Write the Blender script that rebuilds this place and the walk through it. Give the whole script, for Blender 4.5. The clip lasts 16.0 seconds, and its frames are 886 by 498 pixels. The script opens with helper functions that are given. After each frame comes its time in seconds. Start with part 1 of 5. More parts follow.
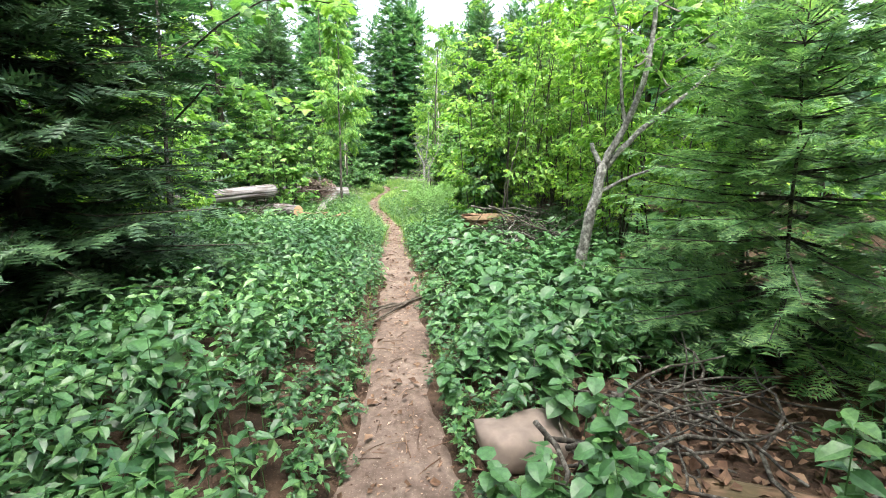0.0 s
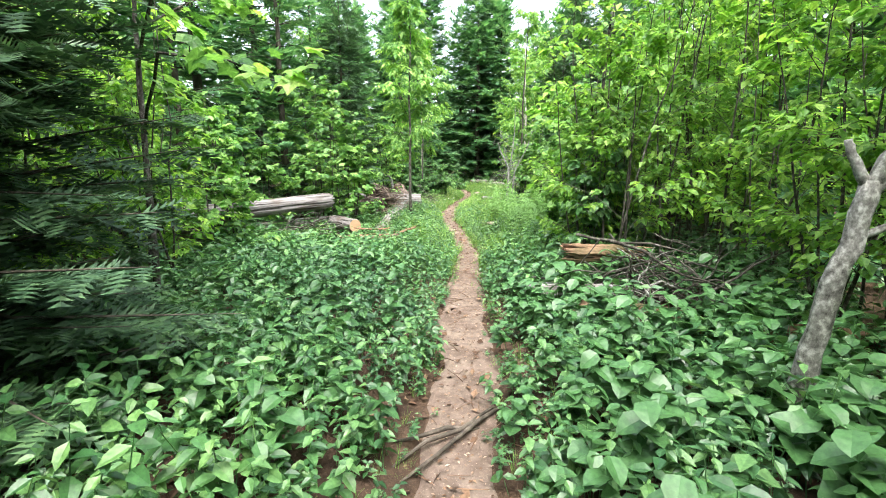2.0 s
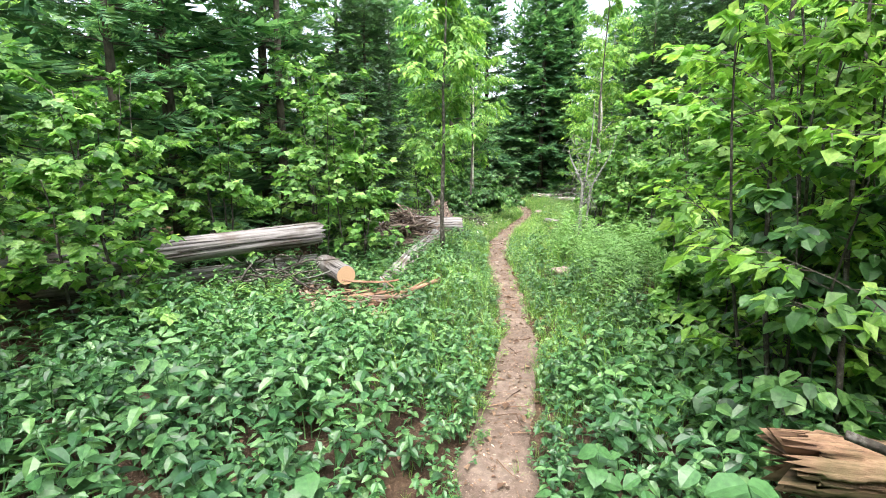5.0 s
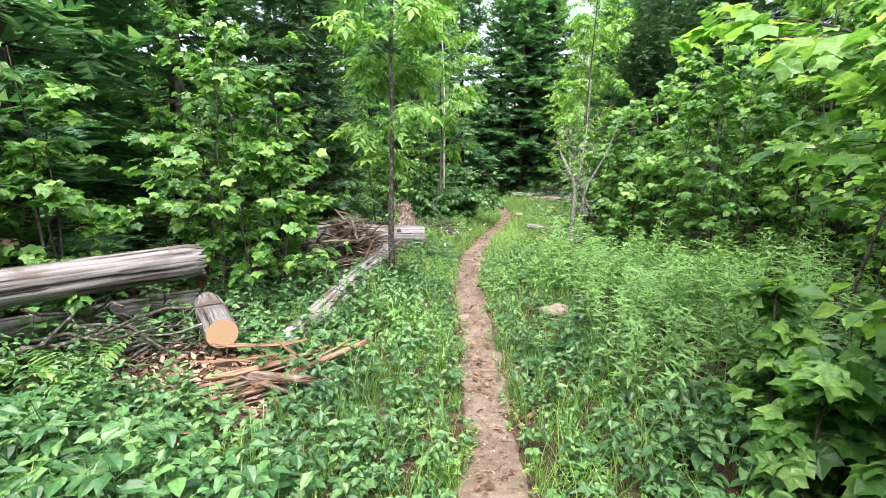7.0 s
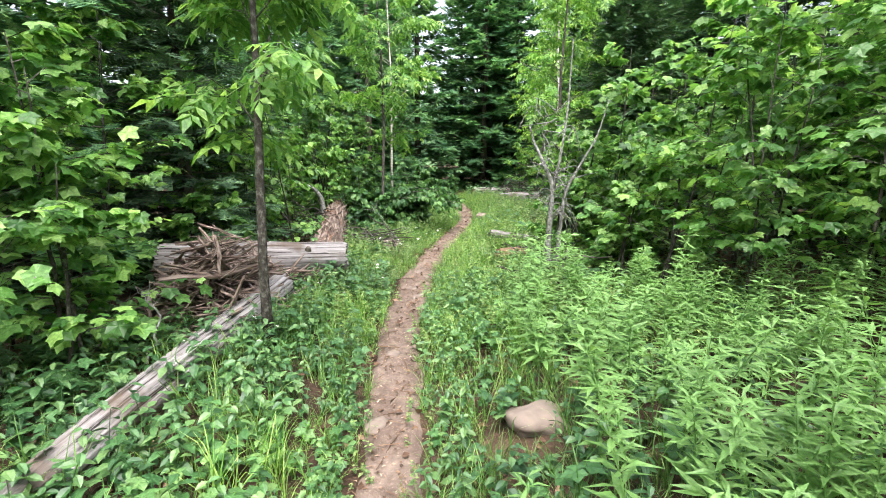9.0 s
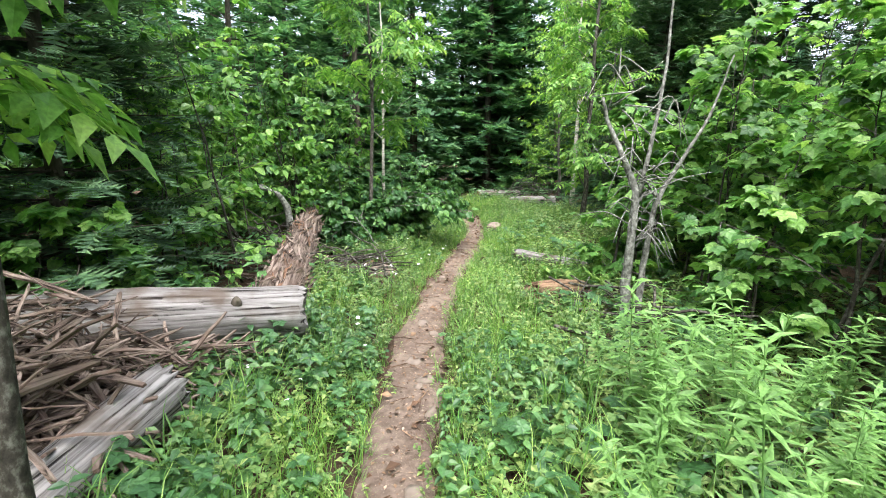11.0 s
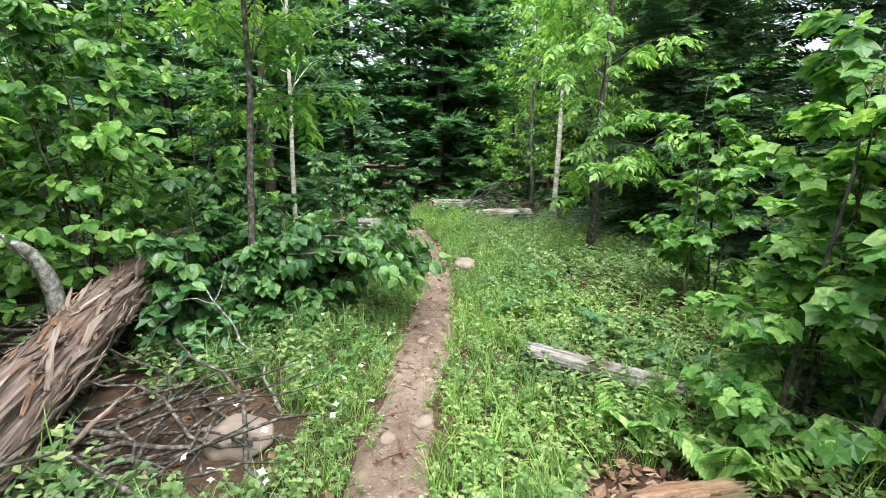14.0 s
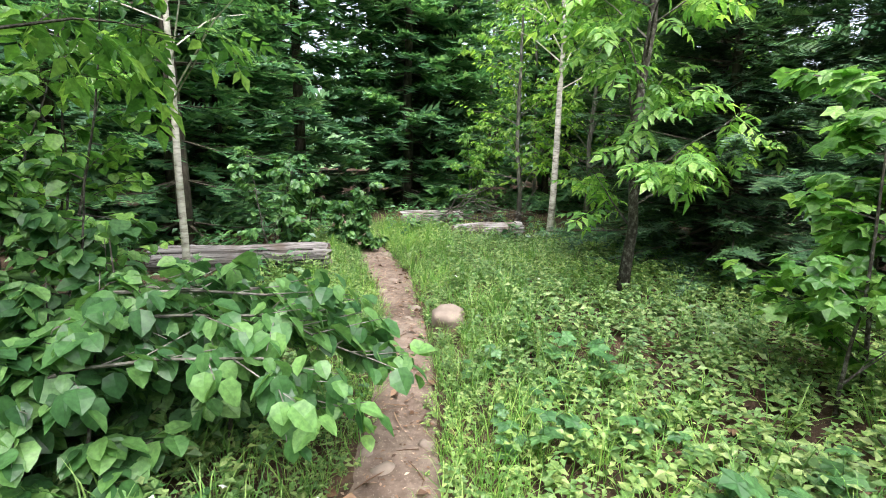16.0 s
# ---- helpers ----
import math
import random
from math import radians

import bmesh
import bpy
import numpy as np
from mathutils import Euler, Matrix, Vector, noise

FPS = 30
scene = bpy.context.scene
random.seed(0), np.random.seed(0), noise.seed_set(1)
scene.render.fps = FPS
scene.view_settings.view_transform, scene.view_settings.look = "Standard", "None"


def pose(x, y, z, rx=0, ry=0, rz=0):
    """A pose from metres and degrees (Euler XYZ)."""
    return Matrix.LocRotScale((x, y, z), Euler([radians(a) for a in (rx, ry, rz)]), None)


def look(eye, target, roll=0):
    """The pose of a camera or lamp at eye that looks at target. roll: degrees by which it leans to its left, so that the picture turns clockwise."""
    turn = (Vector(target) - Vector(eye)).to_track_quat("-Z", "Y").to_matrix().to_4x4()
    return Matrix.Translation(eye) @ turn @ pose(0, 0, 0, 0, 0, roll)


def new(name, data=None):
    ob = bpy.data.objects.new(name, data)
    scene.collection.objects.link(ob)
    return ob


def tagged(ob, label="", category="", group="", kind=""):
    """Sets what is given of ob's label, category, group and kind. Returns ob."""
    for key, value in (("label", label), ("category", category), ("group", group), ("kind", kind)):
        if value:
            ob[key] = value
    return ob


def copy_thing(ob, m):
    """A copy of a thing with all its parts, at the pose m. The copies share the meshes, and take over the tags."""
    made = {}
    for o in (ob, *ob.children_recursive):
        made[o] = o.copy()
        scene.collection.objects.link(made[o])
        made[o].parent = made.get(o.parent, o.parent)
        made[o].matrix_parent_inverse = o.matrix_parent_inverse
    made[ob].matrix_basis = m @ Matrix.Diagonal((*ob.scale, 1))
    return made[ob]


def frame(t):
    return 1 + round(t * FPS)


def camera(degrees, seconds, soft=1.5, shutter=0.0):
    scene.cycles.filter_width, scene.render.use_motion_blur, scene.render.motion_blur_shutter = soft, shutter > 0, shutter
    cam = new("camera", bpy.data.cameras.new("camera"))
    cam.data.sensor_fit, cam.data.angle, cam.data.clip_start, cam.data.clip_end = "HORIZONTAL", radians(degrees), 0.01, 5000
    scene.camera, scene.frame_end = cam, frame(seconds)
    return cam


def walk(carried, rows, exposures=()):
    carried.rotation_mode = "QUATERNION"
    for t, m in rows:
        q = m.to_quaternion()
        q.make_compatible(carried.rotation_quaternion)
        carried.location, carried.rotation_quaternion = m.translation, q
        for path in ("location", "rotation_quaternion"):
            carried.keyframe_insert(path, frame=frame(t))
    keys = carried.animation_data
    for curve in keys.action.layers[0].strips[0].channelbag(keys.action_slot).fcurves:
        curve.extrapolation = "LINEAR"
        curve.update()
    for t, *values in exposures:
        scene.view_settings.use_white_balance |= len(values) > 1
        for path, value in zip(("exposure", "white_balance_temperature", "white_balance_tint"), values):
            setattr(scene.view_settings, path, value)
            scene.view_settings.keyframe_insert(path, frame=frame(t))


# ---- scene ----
cam = camera(85.5, 16.0, soft=1.0)
METRES, EYE, TILT, LEAN, TURN = 17.5, 1.5, -11.0, 0.0, 0.0
ROWS = [
    (0.0, 0.0, 0.0, 0.0, -0.0, 0.0, -0.0),
    (0.5, -0.0002, 0.0335, 0.0078, 1.81, -0.2, -0.28),
    (1.0, -0.0046, 0.0633, 0.0145, 4.23, 0.23, -0.64),
    (1.5, -0.0044, 0.0919, 0.02, 7.83, -0.13, -1.3),
    (2.0, -0.0051, 0.1223, 0.0273, 9.77, -0.16, -1.51),
    (2.5, -0.011, 0.152, 0.0347, 12.24, 0.17, -1.96),
    (3.0, -0.0135, 0.1835, 0.0402, 13.79, -0.04, -2.25),
    (3.5, -0.0138, 0.2144, 0.0457, 14.89, 0.1, -2.43),
    (6.0, -0.0324, 0.3679, 0.0806, 17.4, 0.54, -3.37),
    (6.5, -0.0364, 0.3973, 0.0831, 15.36, -0.06, -3.07),
    (7.0, -0.0395, 0.4259, 0.0891, 14.51, 0.13, -2.9),
    (7.5, -0.0421, 0.4585, 0.0961, 13.26, -0.35, -2.67),
    (8.0, -0.0434, 0.4907, 0.0993, 11.22, -0.78, -2.39),
    (8.5, -0.0446, 0.5215, 0.1043, 11.03, -0.72, -2.39),
    (9.0, -0.0481, 0.5518, 0.1122, 10.45, -0.67, -2.33),
    (11.5, -0.0912, 0.7055, 0.1352, 9.01, -0.6, -2.58),
    (12.0, -0.0973, 0.7369, 0.1415, 7.08, -0.93, -2.26),
    (12.5, -0.1036, 0.7655, 0.1491, 5.78, -0.92, -2.02),
    (13.0, -0.1056, 0.7969, 0.1537, 4.1, -0.78, -1.73),
    (13.5, -0.1103, 0.8254, 0.1589, 2.76, -0.73, -1.52),
    (14.0, -0.115, 0.8524, 0.1673, 3.03, -0.72, -1.63),
    (14.5, -0.1156, 0.8824, 0.1733, 2.18, -0.63, -1.56),
    (15.0, -0.1198, 0.9091, 0.1747, 0.68, -0.97, -1.33),
    (15.5, -0.1223, 0.9387, 0.1787, 0.68, -0.77, -1.23),
    (16.0, -0.1228, 0.9696, 0.1854, -0.62, -0.12, -0.93),
]
walk(cam, [(t, pose(0, 0, EYE, TILT, LEAN, TURN) @ pose(METRES * x, METRES * y, METRES * z, 90 + pitch, roll, yaw)) for t, x, y, z, yaw, pitch, roll in ROWS], exposures=[(0.0, 2.35, 6400, 14), (3.5, 2.25, 6400, 13), (6.0, 2.12, 6350, 17), (9.0, 1.98, 6300, 19), (12.5, 1.9, 6200, 12), (16.0, 2.0, 6250, 16)])

# ---- sky and light ----
world = bpy.data.worlds.new("overcast_sky")
scene.world = world
world.use_nodes = True
wn, wl = world.node_tree.nodes, world.node_tree.links
sky = wn.new("ShaderNodeTexSky")
sky.sky_type = 'NISHITA'
sky.sun_disc = False
sky.sun_elevation = radians(65)
sky.sun_rotation = radians(169)
sky.air_density, sky.dust_density, sky.ozone_density = 1.0, 4.0, 0.6
wn["Background"].inputs["Strength"].default_value = 0.15
grey = wn.new("ShaderNodeHueSaturation")
grey.inputs["Saturation"].default_value = 0.5
wl.new(sky.outputs["Color"], grey.inputs["Color"])
wl.new(grey.outputs["Color"], wn["Background"].inputs["Color"])

sun = new("sun", bpy.data.lights.new("sun", 'SUN'))
sun.data.energy = 2.0
sun.data.angle = radians(70)
sun.data.color = (1.0, 0.97, 0.9)
sun.matrix_world = look((1.4, -7.3, 16.0), (0, 0, 0))

# ---- materials ----
def material(name):
    m = bpy.data.materials.new(name)
    m.use_nodes = True
    return m, m.node_tree.nodes, m.node_tree.links, m.node_tree.nodes["Principled BSDF"]


def ramp(nodes, stops):
    node = nodes.new("ShaderNodeValToRGB")
    e = node.color_ramp.elements
    while len(e) < len(stops):
        e.new(0.5)
    for item, (p, c) in zip(e, stops):
        item.position, item.color = p, (*c, 1)
    return node


def noise_node(nodes, links, scale, detail=4.0, stretch=None, rough=0.55):
    tc = nodes.new("ShaderNodeTexCoord")
    n = nodes.new("ShaderNodeTexNoise")
    n.inputs["Scale"].default_value = scale
    n.inputs["Detail"].default_value = detail
    n.inputs["Roughness"].default_value = rough
    if stretch:
        mp = nodes.new("ShaderNodeMapping")
        mp.inputs["Scale"].default_value = stretch
        links.new(tc.outputs["Object"], mp.inputs["Vector"])
        links.new(mp.outputs["Vector"], n.inputs["Vector"])
    else:
        links.new(tc.outputs["Object"], n.inputs["Vector"])
    return n


def blend(nodes, links, kind, fac, a, b):
    mx = nodes.new("ShaderNodeMix")
    mx.data_type, mx.blend_type = 'RGBA', kind
    for sock, v in ((mx.inputs[0], fac), (mx.inputs[6], a), (mx.inputs[7], b)):
        if isinstance(v, (int, float)):
            sock.default_value = v
        elif isinstance(v, tuple):
            sock.default_value = (*v, 1)
        else:
            links.new(v, sock)
    return mx.outputs[2]


def bump(nodes, links, height, bsdf, strength, dist):
    b = nodes.new("ShaderNodeBump")
    b.inputs["Strength"].default_value = strength
    b.inputs["Distance"].default_value = dist
    links.new(height, b.inputs["Height"])
    links.new(b.outputs["Normal"], bsdf.inputs["Normal"])


def leaf_material(name, dark, mid, light, gloss=0.45, through_light=0.35, patch=0.7):
    """Leaf blades: colour differs from blade to blade and in broad patches; light passes through."""
    m, n, l, p = material(name)
    geo = n.new("ShaderNodeNewGeometry")
    r = ramp(n, [(0.0, dark), (0.5, mid), (1.0, light)])
    l.new(geo.outputs["Random Per Island"], r.inputs["Fac"])
    big = noise_node(n, l, patch, 2.0)
    tone = ramp(n, [(0.3, (0.7, 0.74, 0.8)), (0.7, (1.3, 1.25, 1.05))])
    l.new(big.outputs["Fac"], tone.inputs["Fac"])
    col = blend(n, l, 'MULTIPLY', 1.0, r.outputs["Color"], tone.outputs["Color"])
    fine = noise_node(n, l, 55.0, 3.0)
    grain = ramp(n, [(0.35, (0.68, 0.72, 0.68)), (0.7, (1.18, 1.16, 1.12))])
    l.new(fine.outputs["Fac"], grain.inputs["Fac"])
    col = blend(n, l, 'MULTIPLY', 1.0, col, grain.outputs["Color"])
    l.new(col, p.inputs["Base Color"])
    p.inputs["Roughness"].default_value = gloss
    p.inputs["Specular IOR Level"].default_value = 0.45
    t = n.new("ShaderNodeBsdfTranslucent")
    warm = blend(n, l, 'MULTIPLY', 1.0, col, (1.45, 1.45, 0.9))
    l.new(warm, t.inputs["Color"])
    mix = n.new("ShaderNodeMixShader")
    mix.inputs["Fac"].default_value = through_light
    l.new(p.outputs["BSDF"], mix.inputs[1])
    l.new(t.outputs["BSDF"], mix.inputs[2])
    l.new(mix.outputs["Shader"], n["Material Output"].inputs["Surface"])
    bump(n, l, fine.outputs["Fac"], p, 0.4, 0.003)
    return m


def bark_material(name, dark, mid, light, scale=14.0, stretch=(1, 1, 0.35), depth=0.006):
    m, n, l, p = material(name)
    a = noise_node(n, l, scale, 6.0, stretch, 0.65)
    r = ramp(n, [(0.3, dark), (0.5, mid), (0.68, light)])
    l.new(a.outputs["Fac"], r.inputs["Fac"])
    b = noise_node(n, l, 2.3, 3.0)
    tone = ramp(n, [(0.35, (0.6, 0.62, 0.55)), (0.65, (1.15, 1.12, 1.1))])
    l.new(b.outputs["Fac"], tone.inputs["Fac"])
    col = blend(n, l, 'MULTIPLY', 1.0, r.outputs["Color"], tone.outputs["Color"])
    l.new(col, p.inputs["Base Color"])
    p.inputs["Roughness"].default_value = 0.9
    p.inputs["Specular IOR Level"].default_value = 0.2
    bump(n, l, a.outputs["Fac"], p, 0.9, depth)
    return m


def grain_material(name, dark, mid, light, patch, patch_amount=0.5, along=1.6, across=26.0):
    """Old wood whose grain runs along the object's x axis, with blotches of another colour."""
    m, n, l, p = material(name)
    a = noise_node(n, l, 1.0, 7.0, (along, across, across), 0.62)
    r = ramp(n, [(0.38, dark), (0.44, mid), (0.62, light)])
    l.new(a.outputs["Fac"], r.inputs["Fac"])
    b = noise_node(n, l, 3.2, 4.0)
    f = ramp(n, [(0.5, (0, 0, 0)), (0.68, (patch_amount,) * 3)])
    l.new(b.outputs["Fac"], f.inputs["Fac"])
    col = blend(n, l, 'MIX', f.outputs["Color"], r.outputs["Color"], patch)
    info = n.new("ShaderNodeObjectInfo")
    v = ramp(n, [(0.0, (0.7, 0.68, 0.66)), (1.0, (1.2, 1.18, 1.16))])
    l.new(info.outputs["Random"], v.inputs["Fac"])
    col = blend(n, l, 'MULTIPLY', 1.0, col, v.outputs["Color"])
    l.new(col, p.inputs["Base Color"])
    p.inputs["Roughness"].default_value = 0.85
    p.inputs["Specular IOR Level"].default_value = 0.25
    bump(n, l, a.outputs["Fac"], p, 1.0, 0.012)
    return m


def soil_material(name, stops, flecks, fleck_at, bump_depth):
    m, n, l, p = material(name)
    a = noise_node(n, l, 2.2, 8.0, None, 0.68)
    r = ramp(n, stops)
    l.new(a.outputs["Fac"], r.inputs["Fac"])
    fine = noise_node(n, l, 70.0, 5.0, None, 0.7)
    f = ramp(n, [(fleck_at, (0, 0, 0)), (fleck_at + 0.09, (0.75, 0.75, 0.75))])
    l.new(fine.outputs["Fac"], f.inputs["Fac"])
    col = blend(n, l, 'MIX', f.outputs["Color"], r.outputs["Color"], flecks)
    mid = noise_node(n, l, 16.0, 5.0)
    g = ramp(n, [(0.35, (0.74, 0.74, 0.74)), (0.65, (1.15, 1.15, 1.15))])
    l.new(mid.outputs["Fac"], g.inputs["Fac"])
    col = blend(n, l, 'MULTIPLY', 1.0, col, g.outputs["Color"])
    l.new(col, p.inputs["Base Color"])
    p.inputs["Roughness"].default_value = 0.95
    p.inputs["Specular IOR Level"].default_value = 0.15
    h = n.new("ShaderNodeMath")
    h.operation = 'ADD'
    l.new(fine.outputs["Fac"], h.inputs[0])
    l.new(mid.outputs["Fac"], h.inputs[1])
    bump(n, l, h.outputs["Value"], p, 0.9, bump_depth)
    return m


def plain_variety(name, stops, rough=0.9, scale=30.0):
    """Small pieces, each with its own tone."""
    m, n, l, p = material(name)
    geo = n.new("ShaderNodeNewGeometry")
    r = ramp(n, stops)
    l.new(geo.outputs["Random Per Island"], r.inputs["Fac"])
    a = noise_node(n, l, scale, 5.0)
    g = ramp(n, [(0.3, (0.65, 0.65, 0.65)), (0.7, (1.2, 1.2, 1.2))])
    l.new(a.outputs["Fac"], g.inputs["Fac"])
    l.new(blend(n, l, 'MULTIPLY', 1.0, r.outputs["Color"], g.outputs["Color"]), p.inputs["Base Color"])
    p.inputs["Roughness"].default_value = rough
    bump(n, l, a.outputs["Fac"], p, 0.6, 0.004)
    return m


HERB = leaf_material("herb_leaf", (0.03, 0.098, 0.038), (0.062, 0.168, 0.06), (0.135, 0.275, 0.1), 0.36, 0.2)
LOWHERB = leaf_material("low_herb_leaf", (0.07, 0.155, 0.05), (0.15, 0.265, 0.085), (0.28, 0.365, 0.145), 0.5, 0.35)
SEEDLING = leaf_material("seedling_leaf", (0.032, 0.096, 0.034), (0.07, 0.176, 0.06), (0.155, 0.28, 0.1), 0.42, 0.2)
GOLDENROD = leaf_material("goldenrod_leaf", (0.085, 0.19, 0.055), (0.165, 0.33, 0.1), (0.29, 0.47, 0.17), 0.45, 0.3)
GRASS = leaf_material("grass_blade", (0.060, 0.164, 0.031), (0.134, 0.302, 0.064), (0.329, 0.472, 0.154), 0.5, 0.4)
MAPLE = leaf_material("maple_leaf", (0.05, 0.15, 0.036), (0.135, 0.31, 0.075), (0.32, 0.53, 0.16), 0.4, 0.48)
HAZEL = leaf_material("hazel_leaf", (0.032, 0.1, 0.037), (0.076, 0.195, 0.064), (0.18, 0.345, 0.115), 0.4, 0.42)
ASH = leaf_material("ash_leaf", (0.08, 0.21, 0.045), (0.165, 0.36, 0.08), (0.34, 0.54, 0.14), 0.42, 0.5)
ALDER = leaf_material("alder_leaf", (0.085, 0.21, 0.04), (0.19, 0.39, 0.075), (0.38, 0.58, 0.135), 0.45, 0.55)
FARLEAF = leaf_material("far_broad_leaf", (0.085, 0.22, 0.055), (0.18, 0.39, 0.1), (0.38, 0.59, 0.18), 0.5, 0.52, 0.25)
DARKNEEDLE = leaf_material("dark_spruce_needle", (0.026, 0.068, 0.036), (0.054, 0.124, 0.06), (0.1, 0.19, 0.09), 0.55, 0.15)
NEEDLE = leaf_material("spruce_needle", (0.036, 0.115, 0.056), (0.08, 0.215, 0.098), (0.18, 0.34, 0.155), 0.55, 0.4)
FIRNEEDLE = leaf_material("fir_needle", (0.022, 0.072, 0.034), (0.05, 0.128, 0.056), (0.12, 0.225, 0.09), 0.5, 0.15)
CEDAR = leaf_material("cedar_spray", (0.075, 0.18, 0.075), (0.14, 0.3, 0.12), (0.27, 0.46, 0.18), 0.5, 0.4)
DEADLEAF = plain_variety("dead_leaf", [(0.0, (0.055, 0.03, 0.016)), (0.5, (0.12, 0.066, 0.035)), (1.0, (0.25, 0.16, 0.095))])
CHIP = plain_variety("wood_chip", [(0.0, (0.16, 0.1, 0.06)), (0.5, (0.32, 0.22, 0.15)), (1.0, (0.48, 0.37, 0.27))])
STONE = plain_variety("field_stone", [(0.0, (0.11, 0.082, 0.06)), (0.5, (0.165, 0.125, 0.094)), (1.0, (0.22, 0.18, 0.145))], 0.95, 9.0)
STEM = plain_variety("green_stem", [(0.0, (0.1, 0.15, 0.05)), (1.0, (0.2, 0.22, 0.09))], 0.6)
GREYBARK = bark_material("grey_bark", (0.045, 0.042, 0.036), (0.14, 0.135, 0.118), (0.3, 0.295, 0.27), 18.0)
DARKBARK = bark_material("dark_bark", (0.035, 0.03, 0.025), (0.08, 0.07, 0.055), (0.16, 0.14, 0.115))
BROWNBARK = bark_material("sapling_bark", (0.018, 0.016, 0.013), (0.058, 0.053, 0.044), (0.2, 0.2, 0.18), 34.0, (1, 1, 0.7))
BIRCHBARK = bark_material("birch_bark", (0.12, 0.1, 0.085), (0.55, 0.52, 0.47), (0.72, 0.7, 0.66), 9.0, (1, 1, 3.0), 0.002)
LICHEN = bark_material("lichen_bark", (0.035, 0.034, 0.03), (0.19, 0.195, 0.18), (0.46, 0.475, 0.45), 30.0, (1, 1, 0.8), 0.006)
BLEACHED = grain_material("bleached_wood", (0.012, 0.01, 0.009), (0.155, 0.148, 0.142), (0.31, 0.305, 0.3), (0.09, 0.068, 0.05), 0.8, 0.8, 34.0)
ROTTEN = grain_material("rotten_wood", (0.035, 0.021, 0.013), (0.115, 0.07, 0.042), (0.25, 0.165, 0.105), (0.06, 0.07, 0.028), 0.6)
SPLINTER = grain_material("splintered_wood", (0.025, 0.018, 0.014), (0.115, 0.086, 0.068), (0.27, 0.22, 0.185), (0.13, 0.08, 0.055), 0.8, 3.0, 60.0)
TORN = grain_material("torn_red_wood", (0.05, 0.026, 0.016), (0.17, 0.095, 0.058), (0.33, 0.215, 0.14), (0.09, 0.055, 0.035), 0.7, 3.0, 40.0)
SOIL = soil_material("trail_soil", [(0.3, (0.092, 0.066, 0.05)), (0.5, (0.15, 0.113, 0.087)), (0.7, (0.22, 0.174, 0.138))], (0.33, 0.275, 0.215), 0.58, 0.008)
FLOOR = soil_material("forest_floor", [(0.3, (0.035, 0.024, 0.016)), (0.5, (0.07, 0.046, 0.03)), (0.7, (0.125, 0.082, 0.052))], (0.2, 0.13, 0.085), 0.58, 0.02)


def cut_wood():
    m, n, l, p = material("fresh_cut_wood")
    w = n.new("ShaderNodeTexWave")
    w.wave_type, w.rings_direction = 'RINGS', 'X'
    w.inputs["Scale"].default_value = 11.0
    w.inputs["Distortion"].default_value = 1.2
    tc = n.new("ShaderNodeTexCoord")
    l.new(tc.outputs["Object"], w.inputs["Vector"])
    r = ramp(n, [(0.0, (0.4, 0.26, 0.145)), (1.0, (0.42, 0.28, 0.16))])
    l.new(w.outputs["Fac"], r.inputs["Fac"])
    l.new(r.outputs["Color"], p.inputs["Base Color"])
    p.inputs["Roughness"].default_value = 0.8
    bump(n, l, w.outputs["Fac"], p, 0.06, 0.001)
    return m


CUT = cut_wood()

# ---- mesh tools ----
def tri_mesh(name, verts, tris, mat, smooth=False):
    verts, tris = np.asarray(verts, np.float32), np.asarray(tris, np.int32)
    me = bpy.data.meshes.new(name)
    me.vertices.add(len(verts))
    me.vertices.foreach_set("co", verts.ravel())
    me.loops.add(3 * len(tris))
    me.loops.foreach_set("vertex_index", tris.ravel())
    me.polygons.add(len(tris))
    me.polygons.foreach_set("loop_start", np.arange(0, 3 * len(tris), 3, dtype=np.int32))
    me.polygons.foreach_set("use_smooth", np.full(len(tris), smooth))
    me.materials.append(mat)
    me.update(calc_edges=True)
    return me


def join(chunks):
    """Several (verts, tris) as one."""
    vs, fs, base = [], [], 0
    for v, f in chunks:
        vs.append(np.asarray(v, float))
        fs.append(np.asarray(f, int) + base)
        base += len(v)
    return np.concatenate(vs), np.concatenate(fs)


def part(name, chunk, mat, parent, label="", smooth=False):
    ob = new(name, tri_mesh(name, chunk[0], chunk[1], mat, smooth))
    ob.parent = parent
    return tagged(ob, label)


def thing(name, x, y, z, label, category, group="", turn=0.0):
    ob = new(name)
    ob.matrix_basis = pose(x, y, z, 0, 0, turn)
    return tagged(ob, label, category, group)


def turns(az, pitch, roll):
    """Rz(az) Rx(pitch) Ry(roll) for arrays of radians."""
    ca, sa, cp, sp, cr, sr = np.cos(az), np.sin(az), np.cos(pitch), np.sin(pitch), np.cos(roll), np.sin(roll)
    m = np.empty((len(ca), 3, 3))
    m[:, 0, 0], m[:, 0, 1], m[:, 0, 2] = ca * cr - sa * sp * sr, -sa * cp, ca * sr + sa * sp * cr
    m[:, 1, 0], m[:, 1, 1], m[:, 1, 2] = sa * cr + ca * sp * sr, ca * cp, sa * sr - ca * sp * cr
    m[:, 2, 0], m[:, 2, 1], m[:, 2, 2] = -cp * sr, sp, cp * cr
    return m


